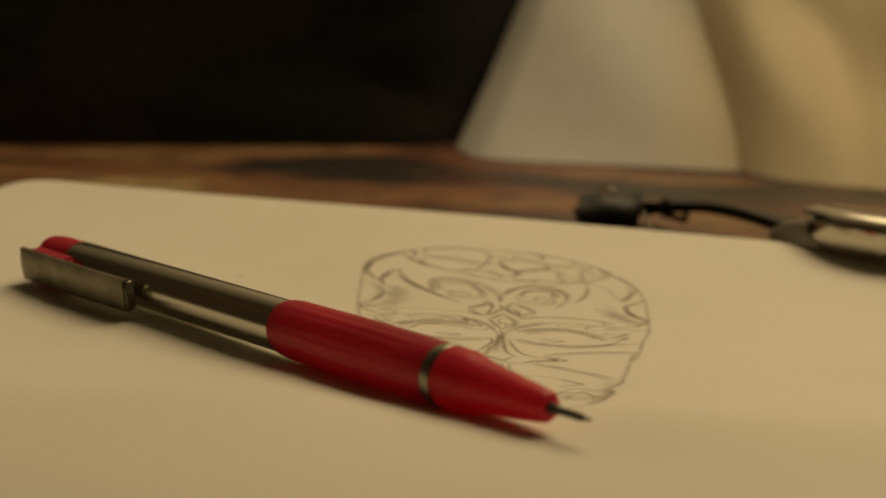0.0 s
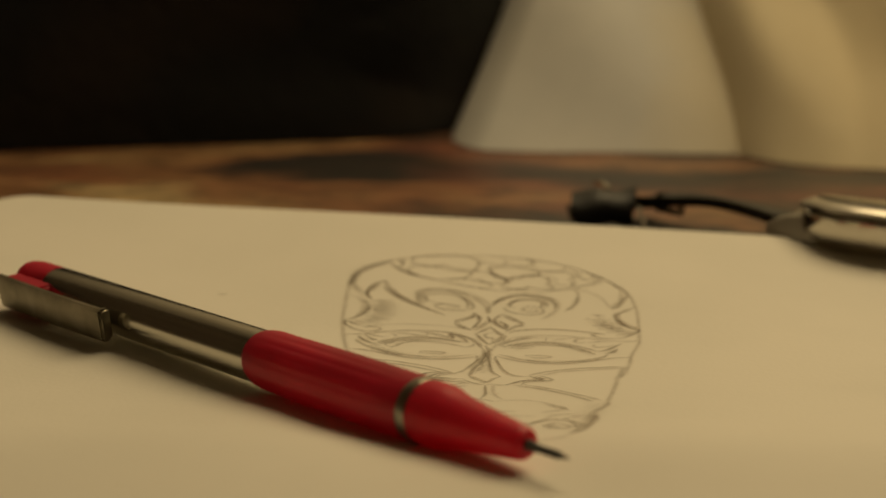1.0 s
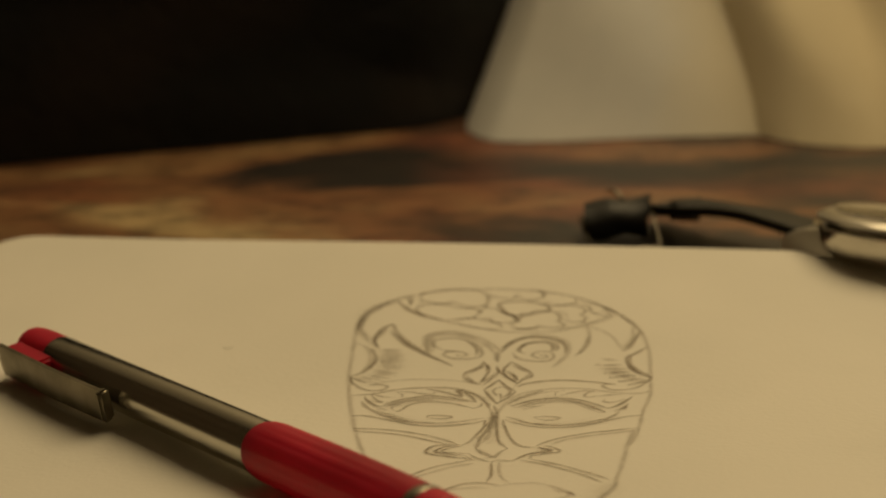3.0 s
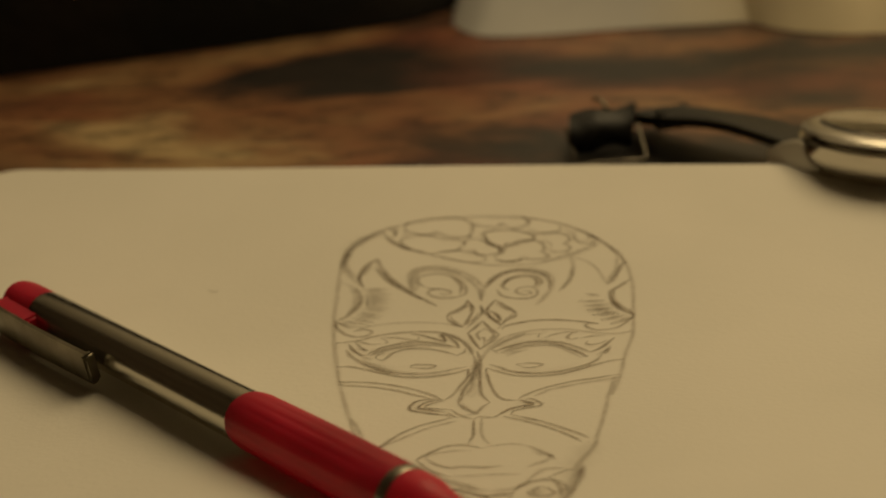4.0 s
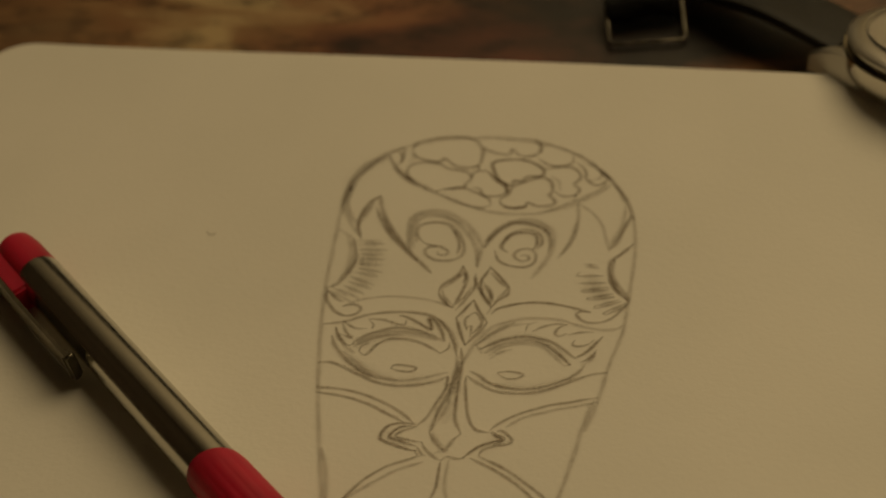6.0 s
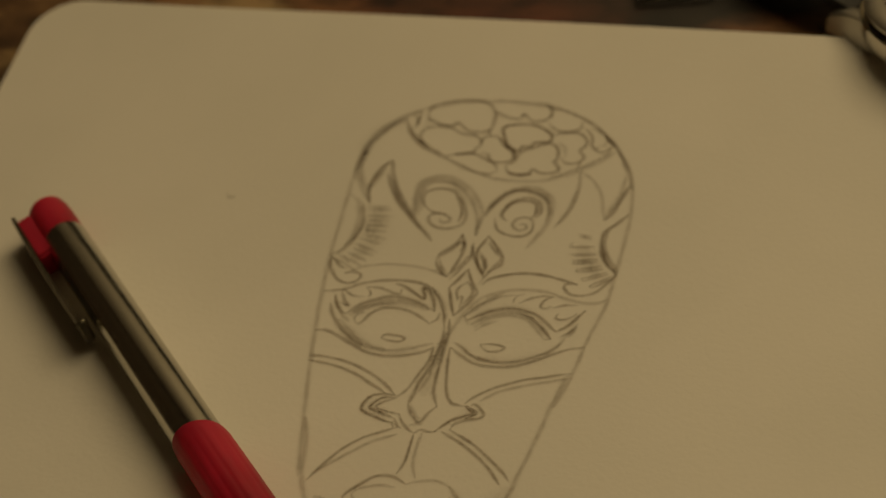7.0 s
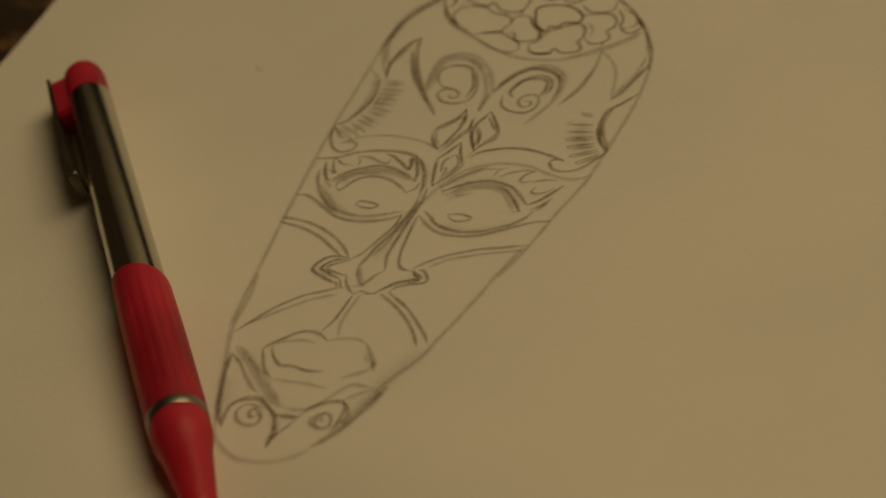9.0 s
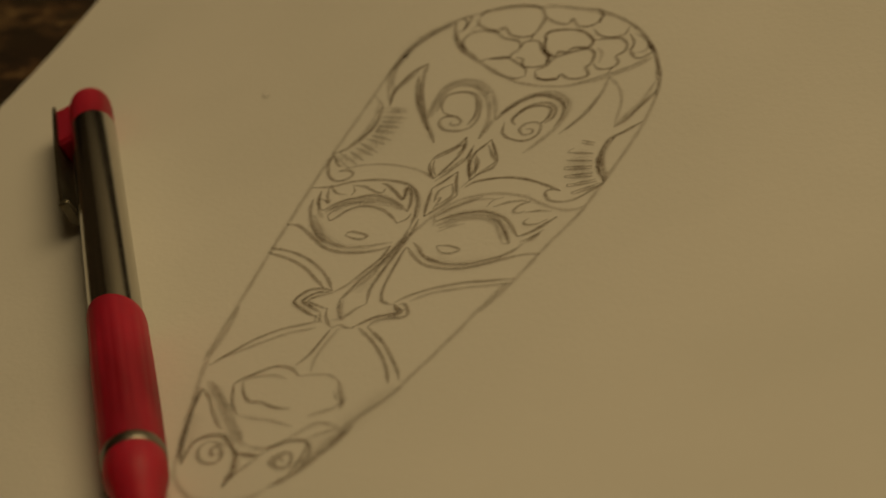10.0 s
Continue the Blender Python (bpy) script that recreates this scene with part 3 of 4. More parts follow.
line(2, 0.50, 2.6, -18.4, 4.8, -18.3, 7.1, -19.3, 9.9, -21.1, 13.3, -23.0, 16.6, -23.8, 19.8, -23.6, 23.1, -22.6, 25.3, -21.1)
line(1, 0.55, 13.5, -21.9, 17.0, -22.5, 20.5, -21.9, 23.7, -20.7, 25.1, -20.1)
line(2, 0.42, 15.3, -19.5, 15.9, -18.5, 18.5, -18.8, 19.6, -19.3, 18.8, -20.2, 16.7, -20.0, 15.3, -19.5)
# other closed eye
line(1, 0.55, 27.0, -18.7, 27.9, -15.3, 29.1, -11.7, 31.1, -8.5, 34.4, -6.5, 38.3, -5.6, 42.6, -5.9, 46.4, -7.4, 49.8, -8.2, 52.3, -8.0, 53.4, -7.2)
line(1, 0.50, 29.1, -13.0, 31.3, -10.0, 34.0, -7.9, 37.4, -7.1)
line(1, 0.80, 29.4, -12.7, 31.7, -9.7, 35.1, -6.7)
line(2, 0.50, 29.9, -14.1, 31.9, -12.4, 34.5, -11.0, 37.9, -10.5, 41.3, -11.5, 43.6, -13.3, 46.0, -15.7)
line(3, 0.45, 46.0, -15.7, 47.8, -14.0, 49.3, -11.7, 50.3, -10.0)
line(1, 0.60, 30.6, -15.2, 32.8, -13.0, 36.3, -11.6, 39.6, -11.8, 42.6, -13.8, 45.3, -17.4)
line(1, 0.60, 31.4, -15.7, 33.9, -13.2, 37.1, -12.2, 40.1, -12.9, 42.4, -15.2, 44.2, -17.6)
line(2, 0.42, 45.3, -17.5, 43.7, -15.4, 41.4, -13.0, 39.1, -11.8)
line(2, 0.42, 44.1, -17.8, 45.5, -17.5)
line(1, 0.50, 31.6, -16.6, 33.2, -14.9, 35.3, -13.9)
line(1, 0.50, 28.9, -12.7, 30.2, -15.3)
line(2, 0.50, 46.9, -16.9, 48.5, -15.5, 49.5, -13.3)
line(1, 0.50, 47.0, -17.7, 48.7, -16.0, 49.4, -14.1)
line(2, 0.38, 37.1, -9.2, 37.4, -7.5, 38.9, -6.6)
line(2, 0.38, 38.2, -9.2, 39.9, -7.9, 42.1, -7.0, 44.1, -7.1)
line(2, 0.38, 44.1, -7.1, 42.6, -8.1, 42.2, -9.7, 43.2, -10.1, 44.2, -9.4)
line(2, 0.38, 44.4, -9.8, 46.6, -9.0, 48.8, -8.9)
line(2, 0.38, 45.7, -11.0, 45.3, -12.2, 46.2, -12.7, 47.8, -12.2, 49.0, -10.9)
line(2, 0.45, 28.4, -20.9, 30.8, -22.9, 33.8, -24.6, 37.2, -25.0, 40.5, -24.5, 43.8, -22.9, 46.9, -20.9, 48.9, -19.8, 51.6, -19.1)
line(2, 0.50, 28.8, -19.6, 30.5, -20.8, 32.2, -22.5, 34.9, -23.6, 38.6, -23.8, 41.8, -22.9, 45.0, -21.1, 46.7, -19.3, 47.8, -17.4)
line(2, 0.40, 33.3, -19.9, 35.5, -19.5, 37.8, -20.1, 37.0, -21.1, 35.0, -21.3, 33.3, -19.9)
# nose
line(2, 0.45, 25.3, -21.1, 25.2, -24.4, 24.1, -28.3, 23.1, -31.4, 21.8, -33.5)
line(2, 0.55, 26.0, -15.8, 26.5, -19.3, 26.2, -22.8, 25.7, -26.3, 24.8, -29.7, 24.3, -33.4, 24.1, -35.3)
line(1, 0.90, 26.8, -18.3, 26.6, -22.0, 26.2, -26.2)
line(2, 0.45, 26.6, -13.8, 27.2, -18.2, 27.2, -21.2, 27.3, -26.4, 27.5, -29.6, 27.8, -32.1, 29.2, -35.3)
line(2, 0.50, 24.1, -35.3, 25.1, -37.2, 26.7, -39.1, 27.3, -38.7, 28.1, -36.7, 29.2, -35.3)
line(1, 0.60, 24.5, -35.0, 25.4, -36.9, 26.9, -38.4)
line(2, 0.42, 28.2, -20.9, 28.4, -23.3, 29.1, -27.6, 29.8, -31.1, 31.1, -33.8, 32.6, -34.6, 33.9, -34.7)
line(1, 0.50, 26.1, -25.1, 26.0, -28.8, 25.2, -32.2)
# cheek bands
line(2, 0.42, 3.4, -24.7, 7.0, -24.9, 11.0, -25.9, 15.4, -28.0, 18.8, -30.5, 21.3, -33.1)
line(2, 0.45, 3.6, -25.9, 8.1, -26.7, 12.7, -28.4, 16.9, -31.1, 19.5, -32.9)
line(2, 0.42, 50.3, -25.5, 46.6, -26.6, 42.2, -27.9, 37.4, -30.4, 34.9, -32.5, 33.7, -34.3)
line(1, 0.50, 50.6, -26.6, 47.1, -27.7, 42.8, -29.1, 38.7, -31.0, 36.1, -33.5)
# nostrils
line(3, 0.42, 21.7, -33.3, 19.3, -33.0, 17.0, -33.9, 16.3, -36.8, 18.8, -38.3, 21.3, -39.4, 22.6, -39.6)
line(3, 0.42, 21.9, -33.8, 19.2, -34.0, 17.7, -36.3, 19.7, -37.4, 22.4, -38.5)
line(2, 0.42, 21.5, -34.1, 19.6, -35.0, 18.8, -36.3, 21.0, -37.1, 23.2, -37.5)
line(2, 0.40, 22.2, -39.4, 22.9, -40.7)
line(2, 0.40, 22.5, -38.5, 23.4, -40.1, 24.3, -40.8)
line(2, 0.42, 23.1, -37.5, 24.0, -39.2, 25.6, -40.9, 26.8, -41.8)
line(3, 0.42, 33.9, -34.7, 34.7, -35.4, 35.5, -36.3, 33.8, -37.3, 32.4, -38.1, 31.2, -39.5, 30.0, -41.1)
line(3, 0.42, 34.1, -34.5, 35.8, -35.8, 36.0, -36.6, 34.5, -37.6)
line(2, 0.42, 34.9, -34.7, 35.2, -34.2, 36.0, -34.5, 37.4, -36.4, 36.9, -37.3, 34.7, -38.0, 33.2, -38.9, 32.5, -40.4)
line(2, 0.42, 26.8, -41.8, 27.5, -40.8, 29.3, -41.2, 30.5, -40.9)
line(1, 0.60, 27.7, -39.4, 25.5, -40.0)
# moustache
line(2, 0.42, 23.7, -40.6, 20.8, -42.1, 18.1, -43.8, 15.8, -46.2, 13.9, -49.2, 12.6, -52.0, 11.7, -54.0)
line(1, 0.50, 24.1, -42.2, 20.1, -44.3, 17.0, -47.2, 14.1, -50.3, 12.1, -52.4)
line(2, 0.45, 31.2, -40.9, 35.2, -43.4, 38.6, -46.2, 41.1, -48.9, 43.3, -51.9)
line(2, 0.42, 32.5, -40.4, 36.8, -43.1, 40.1, -46.0, 43.1, -49.0, 44.6, -51.0)
line(2, 0.42, 26.7, -42.1, 26.8, -44.9, 26.8, -48.4, 26.2, -51.2)
line(1, 0.45, 28.0, -41.6, 28.0, -45.3, 28.3, -48.9, 29.5, -52.0)
# lips
line(2, 0.50, 28.2, -53.3, 26.5, -52.1, 24.6, -51.6, 22.6, -52.1, 20.8, -53.9, 19.3, -55.7, 18.6, -57.0)
line(1, 0.45, 28.2, -53.3, 29.8, -52.5, 32.5, -52.0, 34.3, -52.5, 35.6, -53.3)
line(2, 0.65, 35.4, -53.1, 36.9, -55.1, 38.5, -57.0, 39.3, -58.8)
line(1, 0.70, 38.5, -57.0, 38.1, -58.7, 36.4, -60.1, 35.1, -61.1)
line(2, 0.45, 18.6, -57.0, 20.4, -59.8, 21.9, -61.7, 23.8, -63.1)
line(2, 0.45, 19.9, -56.4, 21.6, -58.5, 23.7, -60.0, 25.8, -59.8, 28.6, -60.5, 31.5, -60.2)
line(1, 0.45, 19.9, -56.4, 20.9, -55.0, 23.9, -53.9, 26.7, -54.1)
line(1, 0.45, 23.8, -63.1, 27.4, -63.3, 31.0, -63.3, 34.2, -63.7)
line(1, 0.45, 35.8, -55.3, 37.8, -57.2)
# chin ornament
line(2, 0.50, 14.1, -58.9, 15.1, -62.3, 16.7, -66.4, 19.0, -71.0, 21.6, -74.4)
line(1, 0.60, 13.5, -58.7, 15.2, -63.5, 17.7, -68.8, 19.9, -72.8)
line(2, 0.45, 14.1, -58.9, 16.4, -60.5, 19.4, -63.4, 21.9, -65.6, 23.2, -66.3)
line(1, 0.90, 13.9, -57.2, 18.1, -60.4, 22.5, -64.2, 26.9, -67.7, 29.8, -69.0)
line(1, 0.70, 14.6, -57.1, 19.3, -60.5, 23.9, -64.4, 28.0, -67.8)
line(2, 0.55, 21.6, -74.4, 20.7, -72.0, 20.4, -69.6, 21.4, -68.4, 23.2, -67.9, 24.9, -67.9, 26.7, -69.0, 28.4, -70.3)
line(1, 0.50, 20.4, -70.0, 21.6, -67.9, 23.8, -67.3, 26.1, -68.3)
line(2, 0.45, 22.7, -69.2, 22.2, -70.7, 23.4, -72.5, 25.4, -73.4, 27.0, -73.1, 27.1, -71.7, 26.0, -70.4, 24.7, -69.9, 24.5, -70.8, 25.5, -71.7, 26.1, -71.1)
line(2, 0.45, 22.7, -69.2, 24.3, -69.1, 26.3, -69.6)
line(3, 0.60, 26.7, -69.0, 29.0, -70.8, 30.7, -73.6, 31.3, -76.0, 31.7, -77.5)
line(2, 0.45, 31.7, -77.5, 31.6, -74.9, 32.3, -73.1, 33.1, -71.0)
line(1, 0.50, 31.8, -74.7, 31.0, -72.9, 30.9, -71.7)
line(3, 0.55, 28.5, -70.5, 30.7, -70.6, 32.8, -70.5, 33.4, -69.4)
line(2, 0.45, 33.4, -69.4, 34.0, -68.1, 35.6, -66.7, 37.7, -66.1, 39.3, -66.8, 40.5, -68.7, 40.6, -70.8)
line(2, 0.42, 38.5, -66.2, 39.4, -68.0, 39.8, -70.7, 39.5, -72.0)
line(2, 0.50, 36.7, -68.8, 35.9, -69.5, 36.1, -71.0, 37.4, -72.1, 38.6, -71.8, 38.7, -70.5, 37.6, -69.1, 36.6, -69.1, 36.7, -70.3, 37.8, -70.9)
line(2, 0.42, 35.2, -69.9, 35.4, -71.3, 36.4, -72.1)
line(1, 0.60, 29.8, -69.0, 32.6, -68.9, 34.6, -67.4, 35.9, -64.9, 37.7, -62.2, 41.2, -62.3)
line(1, 0.50, 37.4, -66.4, 39.4, -64.2, 41.7, -62.4)
line(2, 0.70, 43.3, -61.4, 42.8, -65.1, 42.0, -68.4, 40.9, -72.0, 39.6, -74.5, 38.5, -76.2)
line(1, 0.90, 42.6, -62.3, 41.7, -66.3, 40.6, -69.9, 39.6, -73.0)
# smudged shading
line(0, 2.20, 8.3, -14.7, 11.2, -11.6, 15.6, -10.2, 19.9, -11.2)
line(0, 2.00, 30.7, -15.0, 33.0, -11.9, 37.4, -10.7, 41.5, -12.8)
line(0, 2.40, 47.5, 7.0, 47.5, 4.0, 49.1, 1.2, 51.4, -0.8)
line(0, 1.60, 17.6, -34.0, 17.4, -36.4, 21.2, -38.9)
line(0, 1.60, 36.0, -35.1, 34.6, -37.1, 32.2, -39.3)
line(0, 1.80, -0.8, 29.0, 1.8, 34.8, 7.1, 39.4)
line(0, 1.60, 26.3, -19.7, 26.7, -26.8, 26.0, -33.1)
line(0, 2.40, 45.0, -52.2, 42.9, -58.8, 40.8, -68.0)
line(0, 1.80, 15.8, -63.8, 19.9, -71.1)
line(0, 1.80, 7.5, -17.2, 15.6, -22.5, 22.7, -21.8)
line(0, 1.80, 33.3, -23.2, 39.5, -23.7, 45.8, -21.2)
# stray tick beside the mask
line(2, 0.30, -25.3, 16.9, -24.7, 15.7, -23.7, 15.6, -23.4, 16.3)

# ---- the mechanical pencil ----
PEN_A, PEN_B = Vector((-0.0587, 0.0056, 0.0077)), Vector((0.0370, -0.0987, 0.0142))


def build_pencil():
    along = (PEN_B - PEN_A).normalized()
    side = Vector((along.y, -along.x, 0)).normalized()
    if side.y > 0:
        side.negate()
    side = (side + Vector((0, 0, -0.12))).normalized()
    up = along.cross(side).normalized()
    side = up.cross(along)
    m = Matrix((side, up, along)).transposed().to_4x4()
    m.translation = PEN_A
    pencil = thing("mechanical_pencil", "red and steel mechanical pencil lying on the drawing page", "pencil", m=m)
    mm = 0.001

    def turned(*pairs):
        return [(0.91 * r * mm, z * mm) for r, z in pairs]

    part("barrel", lathe(turned((4.0, 12.0), (4.5, 12.2), (4.6, 13.0), (4.6, 78.0), (4.5, 79.0), (4.0, 79.5)), 64), steel, pencil, "brushed steel barrel")
    part("cap", lathe(turned((0, 0.9), (2.9, 0.95), (3.7, 1.15), (4.1, 1.7), (4.35, 3.0), (4.5, 5.0), (4.5, 12.8), (4.0, 13.2)), 48), red_plastic, pencil, "red translucent plastic cap")
    boss = box((2.0 * mm, -2.6 * mm, 2.4 * mm), (6.5 * mm, 2.6 * mm, 16.0 * mm), 0.0006, 3)
    part("clip_boss", boss, red_plastic, pencil, "red plastic block that holds the clip")
    part("push_button", lathe(turned((0, -0.5), (2.0, -0.45), (2.5, -0.1), (2.5, 1.6)), 32), button_dark, pencil, "dark red push button")

    def flutes(a, z):
        return 1 - 0.016 * (0.5 + 0.5 * math.cos(18 * a)) ** 2 * min(1, max(0, (z - 0.080) / 0.004)) * min(1, max(0, (0.1115 - z) / 0.004))

    grip = [(4.4, 78.0), (4.95, 78.5), (5.1, 79.8)] + [(5.1 + 0.12 * math.sin(math.pi * k / 10), 81 + 3.15 * k) for k in range(11)] + [(5.0, 113.6), (4.6, 113.8)]
    sleeve = lathe(turned(*grip), 144, flutes)
    for v in sleeve.verts:
        # the rear rim is cut a little aslant
        if v.co.z < 0.0815:
            v.co.z += 0.0011 * v.co.y / 0.0046 - 0.0013 * v.co.x / 0.0046
    part("grip", sleeve, red_plastic, pencil, "red translucent plastic grip")
    part("ring", lathe(turned((4.6, 113.4), (4.95, 113.5), (5.1, 113.9), (5.1, 115.2), (4.98, 115.5), (4.6, 115.6)), 64), dark_steel, pencil, "dull steel ring")
    part("cone", lathe(turned((4.5, 115.0), (4.85, 115.2), (4.95, 116.4), (4.9, 118.6), (4.75, 119.6), (4.45, 120.6), (4.15, 121.8), (3.8, 124.0), (2.55, 133.6), (2.4, 134.4), (2.0, 134.9), (1.0, 135.0)), 64), clear_red, pencil, "red plastic nose cone")
    part("sleeve", lathe(turned((0.8, 134.0), (0.8, 136.4), (0.62, 136.8), (0.62, 140.6), (0.5, 141.0), (0.3, 140.9)), 24), lead_grey, pencil, "dark metal lead sleeve")
    part("lead", lathe(turned((0.3, 140.6), (0.3, 142.0), (0.12, 142.5)), 16), graphite, pencil, "thin graphite lead")

    def clip(u, v, out):
        z = 1.4 + 37.4 * u
        x = 6.5 + 0.3 * math.sin(math.pi * u)
        half = 3.0 - 0.15 * u
        return Vector((x + out - 0.3 * (2 * v - 1) ** 2, (2 * v - 1) * half, z)) * mm

    bar = part("clip", slab(lambda u, v: clip(u, v, 0.35), 40, 12, lambda u, v: clip(u, v, -0.35)), clip_steel, pencil, "dull steel pocket clip")
    lip = box((4.9 * mm, -2.85 * mm, 37.6 * mm), (7.1 * mm, 2.75 * mm, 39.2 * mm), 0.0005, 3)
    part("clip_lip", lip, clip_steel, bar, "rounded lip at the clip's end")
    return pencil


build_pencil()


# ---- the wristwatch ----
WATCH = Vector((0.1128, 0.0664, 0.0))
STRAP_TURN = radians(148)


def build_watch():
    # it straddles the page's edge, its far side lower on the table
    base = sheet_z(WATCH.x - 0.01, WATCH.y - 0.012) - 0.0019
    m = Matrix.Translation((WATCH.x, WATCH.y, base)) @ Matrix.Rotation(STRAP_TURN, 4, "Z") @ Matrix.Rotation(radians(9.5), 4, "X") @ Matrix.Diagonal((1, 1, 1.04, 1))
    watch = thing("wristwatch", "steel wristwatch with pale dial and black strap at the page edge", "watch", m=m)
    mm = 0.001

    def turned(*pairs):
        return [(r * mm, z * mm) for r, z in pairs]

    part("case", lathe(turned((0, 0.3), (15.5, 0.2), (17.4, 0.7), (19.2, 2.6), (19.9, 4.2), (20.0, 6.6), (19.8, 6.9), (18.2, 7.0), (18.0, 7.7)), 96), case_steel, watch, "polished steel case")
    part("bezel", lathe(turned((15.0, 7.6), (17.9, 7.7), (19.4, 8.1), (19.5, 8.7), (18.9, 9.2), (16.3, 10.1), (15.9, 10.0), (15.4, 8.8)), 96), watch_steel, watch, "satin steel bezel")
    dial = part("dial", lathe(turned((0, 7.9), (15.9, 7.9), (15.9, 8.5), (0, 8.5)), 64), dial_white, watch, "pale enamel dial")
    for k in range(12):
        a = radians(30 * k)
        part("hour_mark", box((11.6 * mm, -0.35 * mm, 8.5 * mm), (14.4 * mm, 0.35 * mm, 8.75 * mm)), ink, dial, smooth=False, m=Matrix.Rotation(a, 4, "Z"))
    for name, turn, length in (("hour_hand", 40, 8.0), ("minute_hand", 155, 12.0)):
        part(name, box((-1.5 * mm, -0.5 * mm, 8.9 * mm), (length * mm, 0.5 * mm, 9.2 * mm)), ink, dial, smooth=False, m=Matrix.Rotation(radians(turn), 4, "Z"))
    crystal = part("crystal", lathe(turned((0, 9.6), (15.8, 9.6), (15.8, 10.6), (13.0, 10.75), (8.0, 10.9), (0, 11.0)), 64), glass, watch, "clear domed crystal")
    crystal.visible_shadow = False
    for sx in (1, -1):
        for sy in (1, -1):
            def lug(u, v, up):
                x = 10.0 + 13.2 * u
                z = (6.75 - 3.0 * u * u * u - 0.5 * (2 * v - 1) ** 4 if up else 1.2 - 0.9 * u)
                return Vector((sx * x, sy * (8.8 + (6.0 - 2.8 * u) * v), z)) * mm
            part("lug", slab(lambda u, v: lug(u, v, True), 14, 8, lambda u, v: lug(u, v, False)), watch_steel, watch)
    part("crown", lathe(turned((0, 19.0), (2.4, 19.2), (2.6, 19.8), (2.6, 22.0), (2.2, 22.4), (0, 22.5)), 24, lambda a, z: 1 + 0.04 * math.cos(18 * a)), polished, watch, m=Matrix.Translation((0, 0, 4.6 * mm)) @ Matrix.Rotation(radians(90), 4, "X"))

    # the strap leaves the lugs, arches up and ends in a folded loop that holds the buckle
    def strap(u, v, out):
        x = 19.5 + 45.0 * u
        z = 3.9 + 2.2 * math.sin(math.pi * u) - 1.3 * u * u
        half = 8.6 - 1.2 * u
        wave = 0.5 * math.sin(9 * u + 5 * v) * u
        return Vector((x + 3.0 * u * math.sin(math.pi * v), (2 * v - 1) * half - 8.0 * u * u, z + wave + out * (1 - 0.35 * abs(2 * v - 1) ** 4))) * mm
    part("strap", slab(lambda u, v: strap(u, v, 1.3), 40, 8, lambda u, v: strap(u, v, -1.6)), black_leather, watch, "black leather strap, arched upward")

    def tube(path, radius, steps=10):
        """A round bar along a path of points."""
        bm = bmesh.new()
        rings = []
        for k, p in enumerate(path):
            d = (path[min(k + 1, len(path) - 1)] - path[max(k - 1, 0)]).normalized()
            a = d.orthogonal().normalized()
            b = d.cross(a)
            if rings:
                a = (a0 - d * a0.dot(d)).normalized()
                b = d.cross(a)
            a0 = a
            rings.append([bm.verts.new(p + radius * (a * math.cos(2 * math.pi * j / steps) + b * math.sin(2 * math.pi * j / steps))) for j in range(steps)])
        for low, high in zip(rings, rings[1:]):
            for j in range(steps):
                bm.faces.new((low[j], low[(j + 1) % steps], high[(j + 1) % steps], high[j]))
        bm.faces.new(rings[0])
        bm.faces.new(rings[-1])
        return bm

    to_local = m.inverted()

    def world_path(*points):
        pts = [Vector(p) for p in points]
        out = [pts[0]]
        for a, b, c in zip(pts, pts[1:], pts[2:]):
            for s in (0.25, 0.5, 0.75):
                out.append((b + (a - b).normalized() * 0.002).lerp(b, s).lerp(b.lerp(b + (c - b).normalized() * 0.002, s), s))
        out.append(pts[-1])
        return [to_local @ p for p in out]

    buckle = part("buckle", tube(world_path((0.0448, 0.0990, 0.0050), (0.0466, 0.0840, 0.0012), (0.0628, 0.0862, 0.0012), (0.0612, 0.0990, 0.0062)), 0.00048), buckle_steel, watch, "thin dull steel buckle frame")
    part("tongue", tube(world_path((0.0545, 0.1000, 0.0090), (0.0530, 0.1050, 0.0098), (0.0518, 0.1095, 0.0086)), 0.0006), polished, buckle, "thin steel tongue")

    def loop(u, v, out):
        a = -0.4 + 4.3 * u
        p = Vector((0.0532, 0.0990, 0.0046)) + (0.0034 + out) * Vector((0.12 * math.cos(a), 1.5 * math.cos(a), math.sin(a)))
        return to_local @ (p + Vector((0.96, 0.15, 0.04)) * (v - 0.5) * (0.0168 - 0.002 * u) + Vector((0, 0.0006 * math.sin(7 * v + 3 * u), 0.0005 * math.sin(9 * v - 4 * u))))
    part("buckle_fold", slab(lambda u, v: loop(u, v, 0.0011), 24, 6, lambda u, v: loop(u, v, -0.0011)), black_leather, watch, "black leather folded round the buckle bar")
    for at in (0.74,):
        c, h = strap(at, 0.5, 0) * 1000, 8.6 - 1.2 * at - 0.4
        keeper = [(c + Vector((0, sy * h, sz))) * mm for sy, sz in ((-1, -3.4), (-1, 0.9), (0.8, 0.6), (0.8, -2.2), (-1, -3.4))]
        part("keeper", tube(keeper, 0.0008, 8), black_leather, watch, "black leather strap keeper")

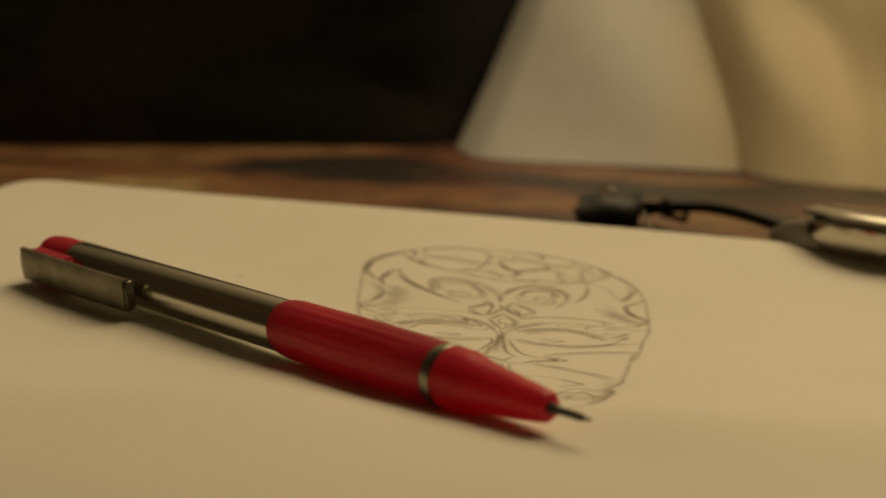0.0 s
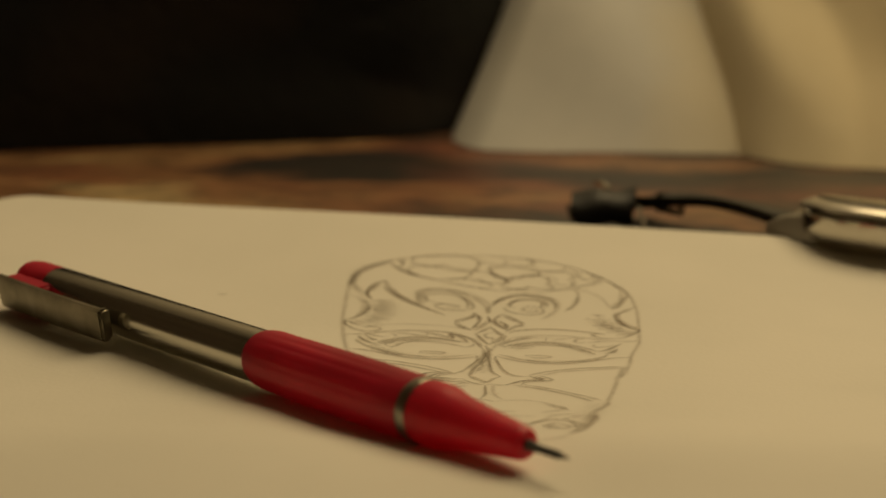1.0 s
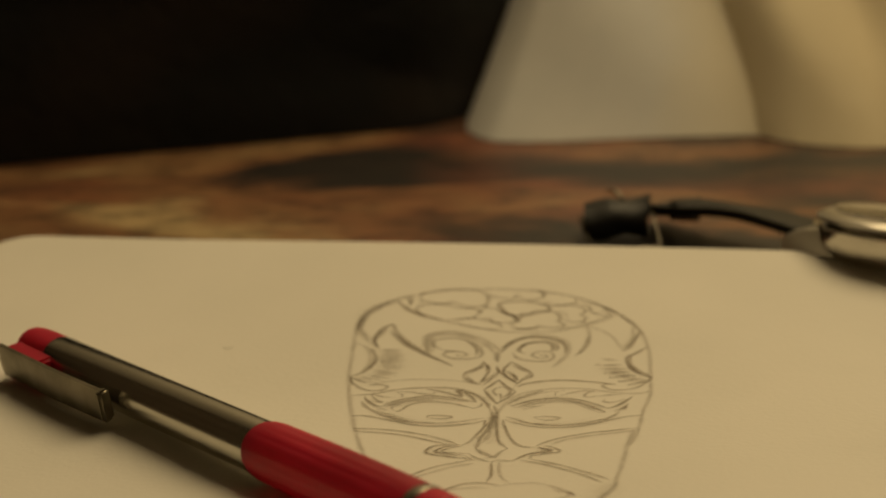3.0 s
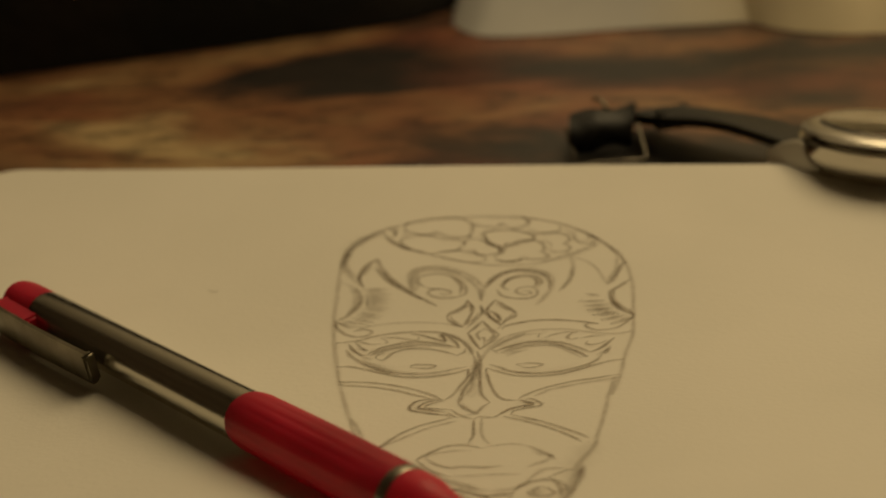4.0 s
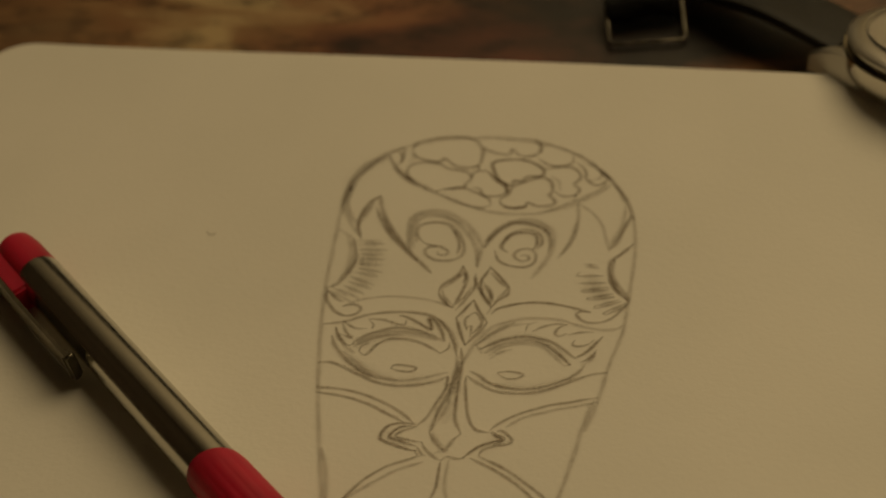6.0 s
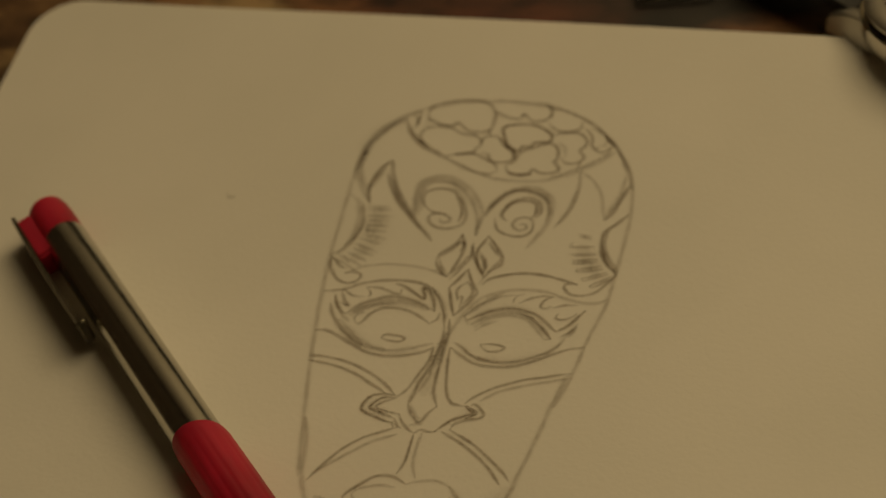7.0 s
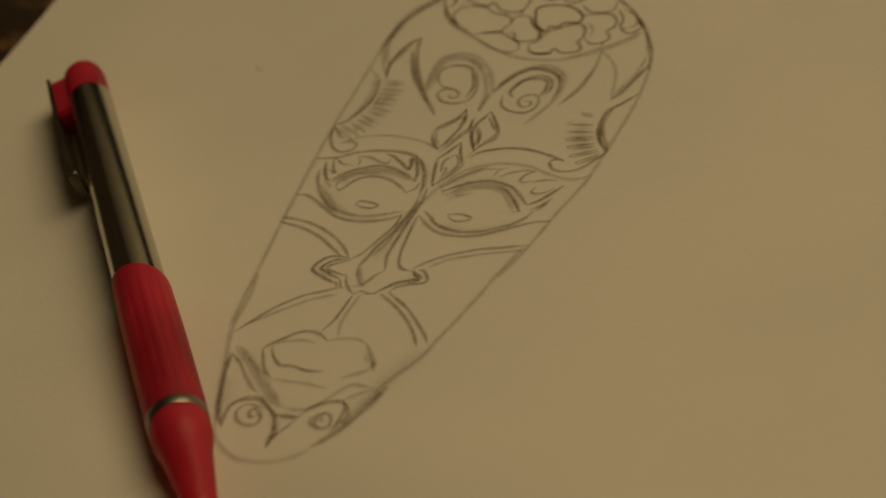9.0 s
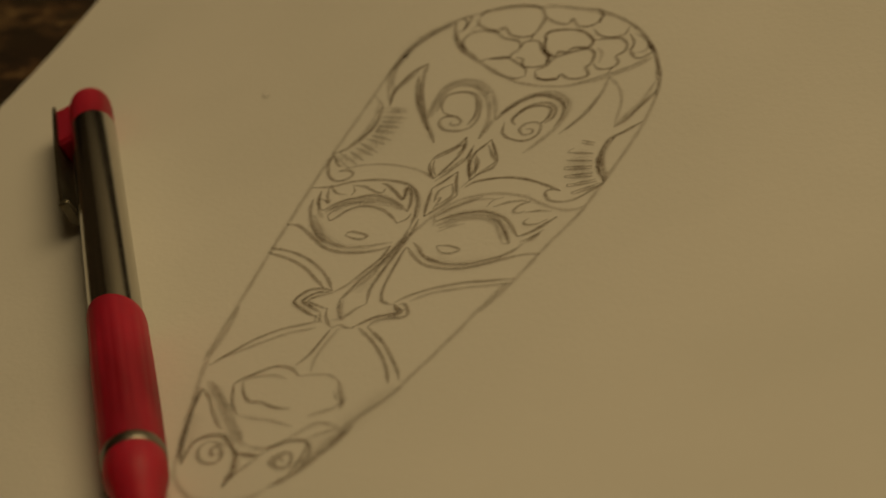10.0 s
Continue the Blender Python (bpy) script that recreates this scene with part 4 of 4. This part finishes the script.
    def far_strap(u, v, out):
        x = -20.5 - 60.0 * u
        z = 3.0 + 6.0 * math.sin(math.pi * u) - 1.0 * u - base * 1000 * min(1, u * 2) * 0.6
        return Vector((x, (2 * v - 1) * (8.8 - 1.5 * u), z + out)) * mm
    part("strap", slab(lambda u, v: far_strap(u, v, 1.0), 40, 8, lambda u, v: far_strap(u, v, -1.0)), black_leather, watch, "black leather strap, longer half")
    return watch, m, base


watch, watch_m, watch_base = build_watch()


# ---- things behind, out of focus ----
def drape(name, label, category, mat, start, end, height, lean, back, folds, depth, seed, bend=0.0, flare=0.0, curl=0.0):
    """A standing heap of cloth from start to end on the table: soft rounded folds run down its front and spread at its foot."""
    def front(u, v):
        foot = (1 - v) ** 3
        x = start[0] + (end[0] - start[0]) * u + lean * v - flare * foot * (1 - u)
        y = start[1] + (end[1] - start[1]) * u + bend * max(0, (u - 0.85) / 0.15) ** 2
        y += curl * max(0.0, 1 - u / 0.1) ** 2
        run = u * folds + seed + 0.35 * v + 0.5 * noise.noise(Vector((u * folds, v * 1.6, seed)))
        n = depth * (1.0 - abs(math.sin(math.pi * run)) ** 0.8)
        n += 0.6 * depth * noise.noise(Vector((u * folds * 1.3 + 2 * v, v * 3.2, seed + 3)))
        top = height * (1 + 0.08 * noise.noise(Vector((u * 3, seed, 2))))
        return Vector((x, y + n * (0.35 + 0.65 * v) - 0.4 * depth * foot + back * v, 0.0005 + top * v))

    def rear(u, v):
        p = front(u, v)
        return Vector((p.x, p.y + 0.05 + 0.03 * math.sin(math.pi * u), p.z))
    return tagged(mesh_object(name, slab(front, 110, 50, rear), mat), label, category)


drape("white_cloth", "crumpled white cotton cloth leaning back on the table", "cloth", white_cloth, (0.027, 0.206), (0.114, 0.204), 0.17, 0.036, 0.14, 1.1, 0.026, 0.06, flare=0.013, curl=0.012)
drape("cream_cloth", "cream pleated cotton cloth heaped on the table", "cloth", cream_cloth, (0.097, 0.185), (0.44, 0.19), 0.16, -0.028, 0.13, 8.5, 0.014, 0.1, curl=0.024)
drape("dark_cushion", "dark brown patterned cushion at the back of the table", "cushion", dark_cloth, (-0.33, 0.099), (0.05, 0.238), 0.072, 0.012, 0.012, 2.0, 0.004, 2.0, 0.07)
